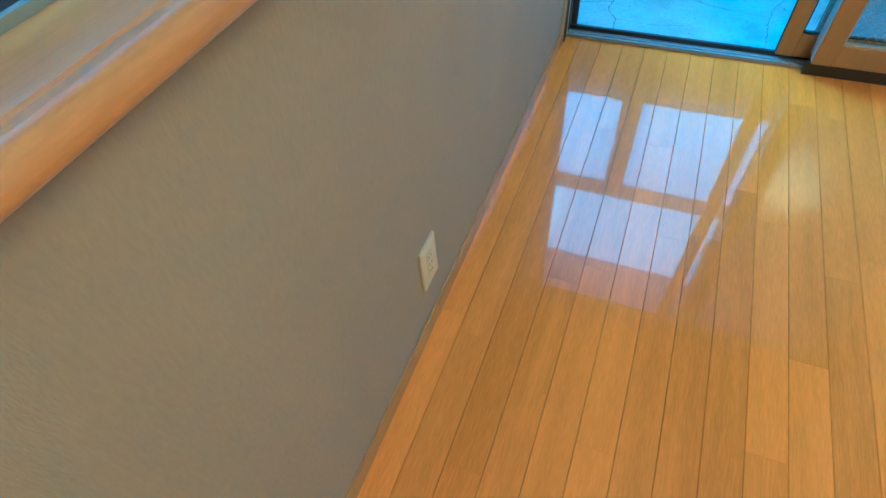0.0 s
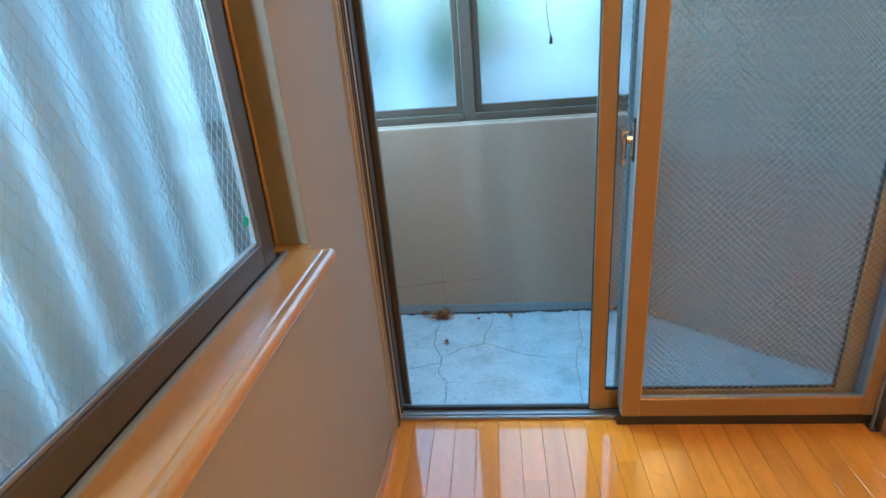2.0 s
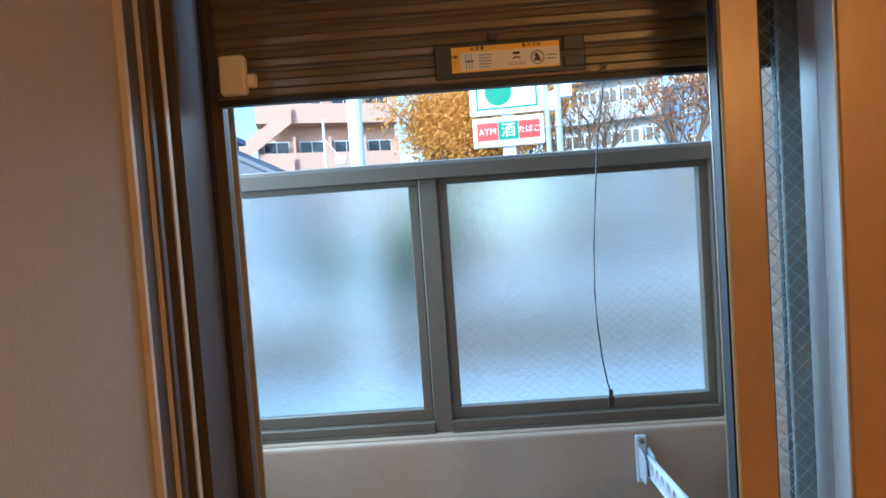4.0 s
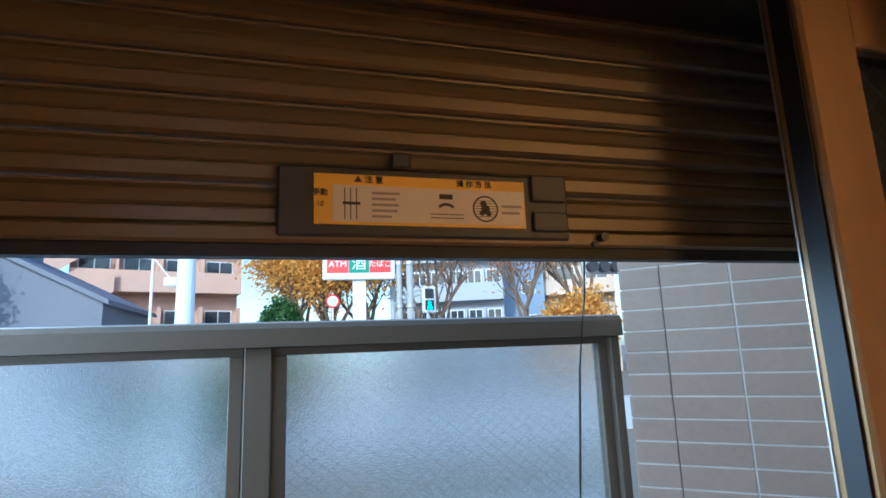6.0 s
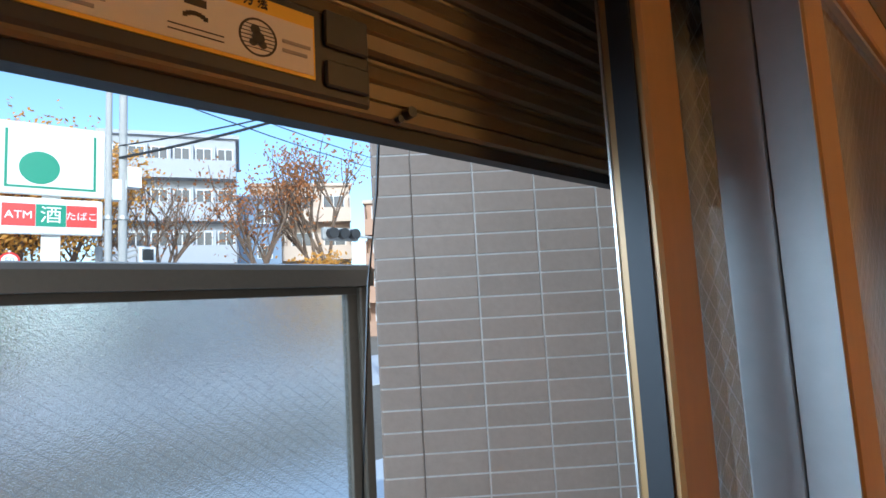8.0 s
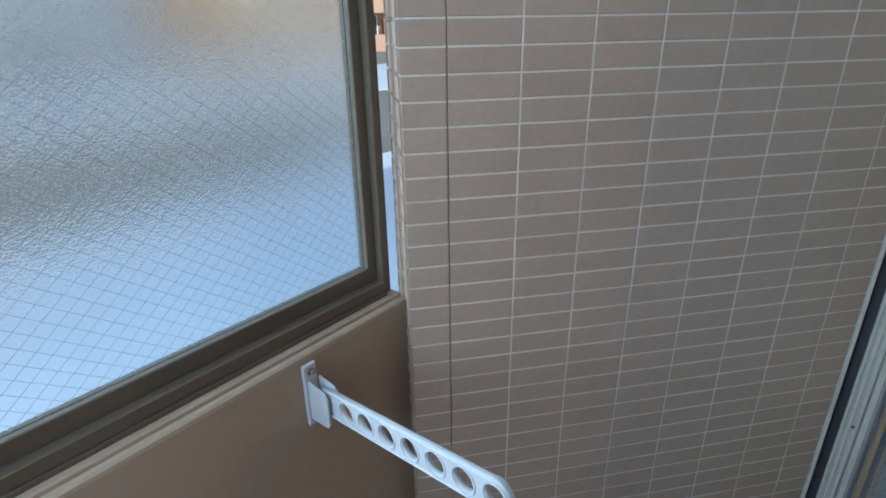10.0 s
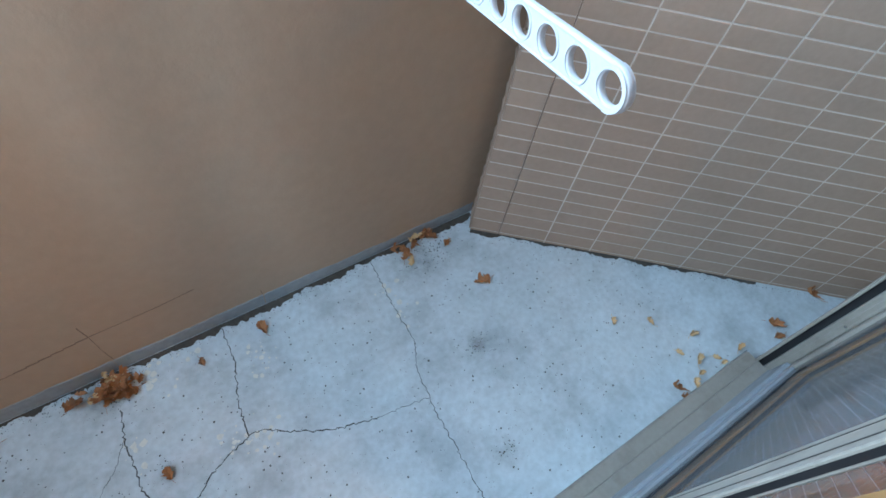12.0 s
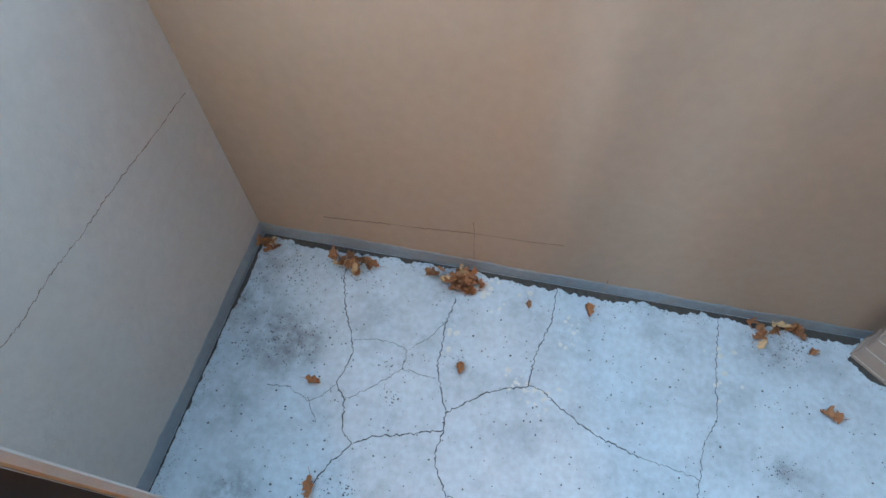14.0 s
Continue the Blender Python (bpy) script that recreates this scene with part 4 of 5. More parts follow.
for x in (-0.066, -0.104):
    box(bm, (x, WIN_Y0 + 0.035, 0.938), (x + 0.004, WIN_Y1 - 0.035, 0.946))
part("window_frame", bm, M_ALU_DARK, window)
part_box("window_track", (-0.0365, WIN_Y0, 0.9055), (-0.030, WIN_Y1, 0.941), M_SILL, window)


def window_leaf(y0, y1, x, label, sticker_y):
    z0, z1, st, bt = 0.942, 1.944, 0.052, 0.050
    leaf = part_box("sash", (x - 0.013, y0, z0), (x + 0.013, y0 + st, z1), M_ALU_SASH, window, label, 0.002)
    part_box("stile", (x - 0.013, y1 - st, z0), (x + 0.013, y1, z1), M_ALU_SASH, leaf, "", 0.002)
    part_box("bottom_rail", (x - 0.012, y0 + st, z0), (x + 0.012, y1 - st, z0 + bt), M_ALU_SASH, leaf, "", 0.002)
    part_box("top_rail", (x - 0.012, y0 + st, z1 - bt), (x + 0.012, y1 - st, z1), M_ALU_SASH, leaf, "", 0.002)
    bm = bmesh.new()
    for lo, hi in (((x - 0.006, y0 + st, z0 + bt), (x + 0.006, y1 - st, z0 + bt + 0.005)), ((x - 0.006, y0 + st, z0 + bt + 0.005), (x + 0.006, y0 + st + 0.005, z1 - bt)),
                   ((x - 0.006, y1 - st - 0.005, z0 + bt + 0.005), (x + 0.006, y1 - st, z1 - bt))):
        box(bm, lo, hi)
    part("gasket", bm, M_ALU_SILVER, leaf)
    gy0, gy1, gz0, gz1 = y0 + st + 0.005, y1 - st - 0.005, z0 + bt + 0.005, z1 - bt
    pane = part_box("pane", (x - 0.003, gy0, gz0), (x + 0.003, gy1, gz1), G_WINDOW, leaf, "figured wired glass")
    pane.visible_shadow = False
    bm = bmesh.new()
    wire_net(bm, gy0, gy1, gz0, gz1, 0.0, 0.017, 0.0003, 1.9)
    bmesh.ops.transform(bm, matrix=Matrix(((0, 1, 0, x + 0.0036), (1, 0, 0, 0), (0, 0, 1, 0), (0, 0, 0, 1))), verts=bm.verts)
    part("wire_mesh", bm, M_WIRE, leaf)
    part_cyl("sticker", (x + 0.0032, sticker_y, gz0 + 0.048), (x + 0.0036, sticker_y, gz0 + 0.048), 0.0085, M_GREEN_DOT, leaf, "round green sticker")


window_leaf(-1.452, -0.675, -0.050, "front sliding sash", -0.745)
window_leaf(-2.325, -1.415, -0.088, "rear sliding sash", -1.505)
bm = bmesh.new()
cyl(bm, (-0.036, -1.47, 0.957), (-0.030, -1.47, 0.957), 0.006, n=12)
part("stop_screw", bm, M_STEEL, window)
# wooden lining and sill board with a rounded nose
bm = bmesh.new()
nose = [(0.066 - 0.013 + 0.013 * math.cos(a), 0.9195 + 0.0145 * math.sin(a)) for a in np.linspace(-math.pi / 2, math.pi / 2, 27)]
sweep(bm, [(-0.030, 0.9052), (0.0, 0.9052)] + nose + [(0.044, 0.9335), (0.042, 0.9315), (0.038, 0.9335), (-0.030, 0.9335)], WIN_Y0 - 0.02, -0.618, "y")
box(bm, (-0.072, -0.6178, 0.9054), (0.0, WIN_YW - 0.0107, 0.9333))
part("window_sill", bm, M_WOOD, window, "honey-coloured wooden sill board with a rounded nose")
part_box("lining", (-0.0743, WIN_YW - 0.017, 0.9340), (-0.0685, WIN_YW - 0.0107, 1.98), M_WOOD, window, "thin golden wooden edge strip", 0.001)
part_box("lining", (-0.0683, WIN_YW - 0.0145, 0.9340), (0.0, WIN_YW - 0.0107, 1.98), M_REVEAL, window, "olive-brown side lining", 0.0008)

# ---- skirting, socket, ceiling lamp ----
bm = bmesh.new()
for lo, hi in (((WX, -3.7, -0.011), (WX + 0.006, -0.1040, 0.052)), ((1.693, -0.172, -0.011), (3.1, -0.166, 0.06)), ((1.634, -0.172, -0.011), (1.693, -0.166, 0.06)), ((1.634, -0.166, -0.011), (1.641, -0.1005, 0.06))):
    box(bm, lo, hi, 0.0015)
tagged(part("baseboard", bm, M_TRIM), "thin brown wooden baseboard along the walls", "baseboard", kind="structure")

socket = thing("wall_socket", "ivory plastic wall socket plate with outlets low on the wall", "socket", at=(WX, -1.309, 0.218))
part_box("cover_plate", (0.0, -0.035, -0.061), (0.006, 0.035, 0.061), M_PLASTIC_IVORY, socket, "", 0.002, 2)
part_box("outlet_insert", (0.006, -0.0115, -0.034), (0.0078, 0.0115, 0.034), M_PLASTIC_IVORY, socket, "", 0.0006)
bm = bmesh.new()
for zz in (-0.022, 0.0, 0.022):
    for yy in (-0.0045, 0.0045):
        box(bm, (0.0078, yy - 0.0009, zz - 0.0038), (0.0081, yy + 0.0009, zz + 0.0038))
part("slots", bm, M_INK, socket)

lamp_ob = thing("ceiling_lamp", "round glowing warm ceiling lamp on the room ceiling", "ceiling lamp", at=(LAMP[0], LAMP[1], 2.4))
bm = bmesh.new()
cyl(bm, (0, 0, -0.03), (0, 0, -0.0005), 0.25, n=40)
part("base", bm, M_WALL_WHITE, lamp_ob)
bm = bmesh.new()
bmesh.ops.create_uvsphere(bm, u_segments=40, v_segments=16, radius=0.25)
bmesh.ops.scale(bm, vec=(1, 1, 0.30), verts=bm.verts)
bmesh.ops.translate(bm, vec=(0, 0, -0.035), verts=bm.verts)
part("shade", bm, M_LAMP, lamp_ob, "glowing warm white shade", True)

# ---- outdoors ----
GZ = -0.5
M_ASPHALT = mat("asphalt", (0.18, 0.183, 0.195), 0.9, vary=0.25, scale=(0.4, 30.0), bump=0.4)
M_PAVE = mat("pavement_concrete", (0.60, 0.61, 0.62), 0.9, vary=0.15, scale=(0.5, 20.0))
M_GROUND = mat("bare_ground", (0.22, 0.19, 0.15), 0.95, vary=0.25, scale=(0.2, 8.0))
M_BEIGE_B = mat("pink_beige_render", (0.55, 0.36, 0.28), 0.85, vary=0.07, scale=(0.4, 12.0))
M_WHITE_B = mat("white_render", (0.40, 0.42, 0.46), 0.8, vary=0.05, scale=(0.4, 12.0))
M_CREAM_B = mat("cream_render", (0.58, 0.47, 0.38), 0.85, vary=0.07, scale=(0.4, 12.0))
M_BROWN_B = mat("brown_render", (0.42, 0.27, 0.19), 0.85, vary=0.09, scale=(0.4, 12.0))
M_BLUE_B = mat("blue_grey_siding", (0.20, 0.27, 0.38), 0.7, vary=0.07, scale=(0.4, 12.0))
M_SLATE = mat("slate_siding", (0.16, 0.17, 0.21), 0.7, vary=0.1, scale=(0.4, 12.0))
M_DARK_WIN = mat("dark_window_glass", (0.05, 0.06, 0.075), 0.12, vary=0.3, scale=(0.3, 2.0), bump=0)
M_POLE = mat("concrete_pole", (0.38, 0.38, 0.37), 0.8, vary=0.1)
M_POLE_WHITE = mat("white_steel_pole", (0.76, 0.78, 0.80), 0.45, vary=0.06)
M_SIGN_WHITE = mat("sign_white", (0.78, 0.78, 0.76), 0.4, vary=0.03)
M_SIGN_RED = mat("sign_red", (0.62, 0.035, 0.03), 0.4, vary=0.05)
M_SIGN_GREEN = mat("sign_green", (0.01, 0.22, 0.13), 0.4, vary=0.05)
M_BARK = mat("bark", (0.17, 0.12, 0.085), 0.9, vary=0.35, scale=(2.0, 25.0), bump=0.6)
M_YELLOW_LEAF = mat("yellow_foliage", (0.68, 0.36, 0.07), 0.6, vary=0.35, scale=(0.5, 6.0), island=0.9, bump=0)
M_ORANGE_LEAF = mat("brown_foliage", (0.44, 0.19, 0.07), 0.6, vary=0.35, scale=(0.5, 6.0), island=0.9, bump=0)
M_GREEN_LEAF = mat("green_foliage", (0.065, 0.14, 0.03), 0.6, vary=0.4, scale=(0.8, 8.0), island=0.9, bump=0)
for m in (M_YELLOW_LEAF, M_ORANGE_LEAF, M_GREEN_LEAF):
    thin_leaf(m, 0.45)
M_SIGNAL_GO = glow("signal_green", (0.05, 0.9, 0.55), 2.0)
M_FENCE = mat("fence_paint", (0.66, 0.72, 0.78), 0.5, vary=0.1, scale=(0.8, 20.0))

bm = bmesh.new()
bmesh.ops.create_circle(bm, cap_ends=True, segments=64, radius=900.0, matrix=Matrix.Translation((0, 0, GZ - 0.02)))
tagged(part("ground", bm, M_GROUND), "bare earth ground that reaches the horizon", "ground", kind="structure")
structure("side_path", [((-1.18, -4.1, GZ - 0.2), (-0.17, 0.0, GZ + 0.01))], M_PAVE, "pale concrete path beside the house", "path")
structure("pavement", [((-60, 1.4, GZ - 0.2), (60, 6.5, GZ)), ((-60, 12.9, GZ - 0.2), (60, 21.0, GZ))], M_PAVE, "grey concrete pavement along the road", "pavement")
structure("road", [((-60, 6.5, GZ - 0.3), (60, 12.9, GZ - 0.12))], M_ASPHALT, "grey asphalt road in front of the house", "road")

# corrugated fence that the side window looks out on
fence = thing("fence", "pale corrugated sheet fence close beside the house", "fence", at=(-0.62, 0, GZ))
for z in (0.35, 1.45):
    part_box("fence_rail", (-0.085, -4.1, z), (-0.045, -0.1, z + 0.06), M_FENCE, fence)
bm = bmesh.new()
prev = None
for i in range(337):
    y = -4.1 + 4.0 * i / 336
    x = 0.038 * math.sin(6.2832 * y / 0.19)
    cur = [bm.verts.new((x + dx, y, z)) for dx in (0.0, -0.003) for z in (0.05, 2.15)]
    if prev:
        for a, b in ((0, 1), (1, 3), (3, 2), (2, 0)):
            bm.faces.new((prev[a], prev[b], cur[b], cur[a]))
    prev = cur
part("corrugated_sheet", bm, M_FENCE, fence, "", True)
structure("fence_back_wall", [((-1.3, -4.1, GZ), (-1.2, 0.0, 1.7))], M_SLATE, "dark wall behind the corrugated fence", "wall")


def facade(name, a, b, depth, z_top, floors, cols, wall, label, balcony=None, win=(1.1, 1.2), roof=None, skip=()):
    """A block whose front runs from a to b (plan points), with storeys, recessed windows and, if wanted, balcony fronts."""
    a, b = Vector((*a, 0)), Vector((*b, 0))
    u = (b - a).normalized()
    n = Vector((-u.y, u.x, 0))
    length = (b - a).length
    m = Matrix.Translation(a) @ Matrix((u, n, (0, 0, 1))).transposed().to_4x4()
    ob = thing(name, label, "building")
    ob.matrix_basis = m
    part_box("wall", (0, 0, GZ), (length, depth, z_top), wall, ob)
    part_box("roof", (-0.25, -0.25, z_top), (length + 0.25, depth + 0.25, z_top + 0.25), roof or wall, ob)
    fh = (z_top - GZ) / floors
    for f in range(floors):
        z0 = GZ + f * fh
        for c in range(cols):
            if (f, c) in skip:
                continue
            x = length * (c + 0.5) / cols
            w = part_box("window", (x - win[0] / 2 - 0.08, -0.05, z0 + 0.9), (x + win[0] / 2 + 0.08, 0.0, z0 + 0.9 + win[1] + 0.08), M_POLE_WHITE, ob)
            part_box("pane", (x - win[0] / 2, -0.07, z0 + 0.96), (x - 0.03, -0.051, z0 + 0.92 + win[1]), M_DARK_WIN, w)
            part_box("pane", (x + 0.03, -0.07, z0 + 0.96), (x + win[0] / 2, -0.051, z0 + 0.92 + win[1]), M_DARK_WIN, w)
        if balcony:
            part_box("balcony", (0.0, -balcony, z0 - 0.12), (length, -0.001, z0 + 0.05), wall, ob)
            part_box("balcony_front", (0.0, -balcony, z0 + 0.05), (length, -balcony + 0.15, z0 + 1.15), wall, ob)
            for c in range(cols + 1):
                x = length * c / cols
                part_box("balcony_fin", (x - 0.08 if c else 0.0, -balcony + 0.15, z0 + 0.05), (x + 0.08 if c < cols else length, -0.001, z0 + 2.2), wall, ob)
    return ob


left_block = facade("apartment_building", (-12.0, 35.0), (-3.2, 37.6), 9, 12.2, 4, 4, M_BEIGE_B, "pink-beige apartment building with open corridors", 1.3, (1.5, 1.1))
# stair flights on the left end of the block
for i in range(3):
    z0 = GZ + i * 3.17
    bm = bmesh.new()
    sweep(bm, [(-1.6, z0 + 0.1), (2.2, z0 + 3.0), (2.2, z0 + 4.1), (-1.6, z0 + 1.2)], -1.62, -1.5, "y")
    part("stair_flight", bm, M_BEIGE_B, left_block)
facade("apartment_building", (7.6, 39.9), (15.2, 36.8), 9, 14.0, 5, 6, M_WHITE_B, "white apartment building, one face in shade", 0.9, (0.9, 1.2))
facade("apartment_building", (20.2, 45.8), (27.6, 41.6), 10, 13.0, 4, 3, M_CREAM_B, "cream apartment building with deep balconies", 1.5, (1.8, 1.5))
facade("apartment_building", (26.2, 37.0), (37.0, 27.6), 9, 10.4, 4, 5, M_BROWN_B, "brown apartment building with balconies and a flat roof", 1.6, (1.8, 1.5), M_CREAM_B)
facade("house", (15.8, 43.0), (20.4, 40.7), 8, 10.9, 4, 2, M_BLUE_B, "blue-grey flat-roofed house far down the street", None, (1.0, 1.0))
facade("house", (-17.0, 18.4), (-9.2, 18.5), 6, 6.0, 3, 2, M_BLUE_B, "blue-grey house across the road", None, (0.9, 1.0))
slate = thing("house", "slate-grey house with a sloping roof edge", "house")
bm = bmesh.new()
sweep(bm, [(-10.6, GZ), (-5.4, GZ), (-5.4, 3.6), (-10.6, 6.25)], 19.0, 25.0, "y")
part("wall", bm, M_SLATE, slate)
bm = bmesh.new()
sweep(bm, [(-5.2, 3.50), (-5.2, 3.66), (-10.7, 6.46), (-10.7, 6.30)], 18.8, 25.2, "y")
part("roof", bm, M_SLATE, slate)

# shop sign on its post
sign = thing("shop_sign", "white shop sign box with red and green panels on a post", "sign", at=(2.34, 16.62, GZ))
sign.rotation_euler = (0, 0, radians(-6))
part_box("post", (-0.20, -0.02, 0), (0.20, 0.22, 6.6), M_SIGN_WHITE, sign)
part_box("sign_box", (-1.11, -0.16, 4.46), (1.11, -0.03, 5.38), M_SIGN_WHITE, sign, "", 0.03)
part_box("sign_box", (-1.16, -0.17, 5.46), (1.16, -0.03, 7.3), M_SIGN_WHITE, sign, "", 0.03)
for x0, x1, m, w in ((-0.98, -0.32, M_SIGN_RED, "ATM"), (-0.31, 0.31, M_SIGN_GREEN, "酒"), (0.32, 0.98, M_SIGN_RED, "たばこ")):
    p = part_box("sign_panel", (x0, -0.170, 4.66), (x1, -0.161, 5.22), m, sign)
    size = {"ATM": 0.27, "酒": 0.46, "たばこ": 0.235}[w]
    words("lettering", w, size, M_SIGN_WHITE, pose((x0 + x1) / 2, -0.174, 4.93, 90, 0, 0), sign, "white lettering", 0.002)
bm = bmesh.new()
for lo, hi in (((-0.95, -0.18, 5.62), (0.95, -0.171, 5.68)), ((-0.95, -0.18, 5.68), (-0.89, -0.171, 7.1)), ((0.89, -0.18, 5.68), (0.95, -0.171, 7.1))):
    box(bm, lo, hi)
cyl(bm, (-0.25, -0.171, 6.15), (-0.25, -0.182, 6.15), 0.42, n=32)
part("sign_frame", bm, M_SIGN_GREEN, sign, "green frame and disc")


def utility_pole(x, y, r, h, label, material, gear=True):
    pole = thing("utility_pole", label, "utility pole", at=(x, y, GZ))
    part_cyl("shaft", (0, 0, 0), (0, 0, h), r, material, pole, "", r * 0.8, 16)
    if gear:
        part_box("cross_arm", (-0.7, -0.05, h - 0.9), (0.7, 0.05, h - 0.8), M_POLE, pole)
        part_box("meter_box", (r * 0.7, -0.15, h * 0.55), (r + 0.26, 0.12, h * 0.55 + 0.5), M_POLE_WHITE, pole)
        for z in (2.0, 3.4, 4.6):
            part_cyl("clamp", (0, 0, z), (0, 0, z + 0.08), r * 1.25, M_ALU_SILVER, pole)
    return pole


utility_pole(3.20, 14.5, 0.085, 9.2, "grey concrete utility pole with clamps", M_POLE)
utility_pole(3.49, 14.43, 0.105, 9.8, "grey concrete utility pole with a meter box", M_POLE)
utility_pole(-0.74, 6.0, 0.10, 8.5, "plain white steel pole at the roadside", M_POLE_WHITE, False)
flag = utility_pole(-4.15, 9.0, 0.12, 4.2, "weathered pole with a white banner", M_TRIM, False)
part_box("banner", (0.14, -0.02, 1.3), (0.36, 0.0, 3.7), M_SIGN_WHITE, flag)

thin = thing("street_pole", "thin pale pole with a small white lamp", "pole", at=(-4.0, 18.8, GZ))
part_cyl("shaft", (0, 0, 0), (0, 0, 6.2), 0.045, M_POLE_WHITE, thin)
part_box("lamp_head", (0.35, -0.1, 4.55), (0.75, 0.1, 4.85), M_SIGN_WHITE, thin, "", 0.05)
part_cyl("arm", (0, 0, 5.5), (0.5, 0, 4.85), 0.02, M_POLE_WHITE, thin)

# pedestrian signal, speed sign, vehicle signal, street lamp
ped = thing("pedestrian_signal", "pedestrian signal showing green, on an arm", "traffic light", at=(3.55, 17.5, GZ))
part_cyl("mast", (0, 0, 0), (0, 0, 4.3), 0.09, M_POLE, ped)
part_cyl("arm", (0, 0, 3.75), (1.1, -0.3, 4.15), 0.04, M_POLE, ped)
part_cyl("arm", (0, 0, 3.95), (1.1, -0.3, 4.30), 0.03, M_POLE, ped)
part_box("lamp_housing", (0.92, -0.45, 3.44), (1.36, -0.25, 4.30), M_POLE_WHITE, ped, "", 0.03)
part_box("lens", (0.99, -0.462, 3.90), (1.29, -0.451, 4.22), M_PLASTIC_DARK, ped)
part_box("lens", (0.99, -0.462, 3.52), (1.29, -0.451, 3.84), M_PLASTIC_DARK, ped)
bm = bmesh.new()
for lo, hi in (((1.10, 3.72), (1.18, 3.80)), ((1.09, 3.62), (1.19, 3.71)), ((1.06, 3.54), (1.11, 3.62)), ((1.17, 3.54), (1.22, 3.62))):
    box(bm, (lo[0], -0.47, lo[1]), (hi[0], -0.462, hi[1]))
part("lit_figure", bm, M_SIGNAL_GO, ped, "green lit symbol")
speed = thing("speed_sign", "round white speed sign with a red rim reading 50", "sign", at=(1.74, 19.7, GZ))
part_cyl("post", (0, 0.03, 0), (0, 0.03, 4.4), 0.035, M_POLE_WHITE, speed)
part_cyl("disc", (0, 0, 4.1), (0, -0.012, 4.1), 0.25, M_SIGN_RED, speed, "", None, 32)
part_cyl("disc", (0, -0.012, 4.1), (0, -0.018, 4.1), 0.19, M_SIGN_WHITE, speed, "", None, 32)
words("lettering", "50", 0.24, M_BLUE_B, pose(0, -0.02, 4.1, 90, 0, 0), speed, "blue number 50", 0.002)
car_sig = thing("vehicle_signal", "horizontal three-lens traffic light on an arm", "traffic light", at=(9.6, 14.6, GZ))
part_cyl("mast", (1.4, 0, 0), (1.4, 0, 4.7), 0.09, M_POLE, car_sig)
part_cyl("arm", (1.4, 0, 4.5), (0.2, 0, 4.55), 0.04, M_POLE, car_sig)
part_box("lamp_housing", (-0.65, -0.12, 4.35), (0.65, 0.08, 4.75), M_POLE, car_sig, "", 0.05)
for i, x in enumerate((-0.4, 0.0, 0.4)):
    part_cyl("lens_hood", (x, -0.12, 4.55), (x, -0.34, 4.55), 0.17, M_PLASTIC_DARK, car_sig, "", None, 20)
street = thing("street_lamp", "grey street lamp with a curved arm", "street lamp", at=(18.6, 17.2, GZ))
bm = bmesh.new()
tube(bm, [(0, 0, 0), (0, 0, 5.6), (-0.12, 0.12, 7.2), (-0.45, 0.45, 8.3), (-0.95, 0.95, 8.9)], 0.08, 10, 0.045)
part("mast", bm, M_POLE, street)
part_box("lamp_head", (-1.35, 0.80, 8.83), (-0.85, 1.10, 8.98), M_POLE_WHITE, street, "", 0.04)
wires = thing("overhead_wires", "black overhead wires between the poles", "cable")
for a, b, sag, r in (((3.4, 14.4, 5.6), (12.0, 3.2, 8.6), 0.5, 0.035), ((3.4, 14.4, 5.9), (12.6, 4.0, 9.0), 0.6, 0.02), ((3.3, 14.5, 7.6), (40.0, 33.0, 13.0), 1.2, 0.02),
                     ((3.3, 14.5, 8.0), (44.0, 34.0, 13.6), 1.2, 0.02), ((8.0, 15.5, 9.6), (30.0, 20.0, 11.2), 0.5, 0.06), ((-10.0, 12.0, 7.5), (-0.74, 6.0, 7.6), 0.3, 0.015)):
    bm = bmesh.new()
    a, b = Vector(a), Vector(b)
    tube(bm, [a.lerp(b, i / 14) - Vector((0, 0, sag * 4 * (i / 14) * (1 - i / 14))) for i in range(15)], r, 5)
    part("wire", bm, M_CABLE, wires)


def leaf_cards(bm, centre, spread, count, size, rnd):
    for _ in range(count):
        p = Vector(centre) + Vector([rnd.gauss(0, s) for s in spread])
        ax = Vector([rnd.gauss(0, 1) for _ in range(3)]).normalized()
        s = ax.orthogonal().normalized() * size * rnd.uniform(0.5, 1.2)
        t = ax.cross(s).normalized() * size * rnd.uniform(0.3, 0.7)
        bm.faces.new([bm.verts.new(q) for q in (p - s, p + t, p + s, p - t)])


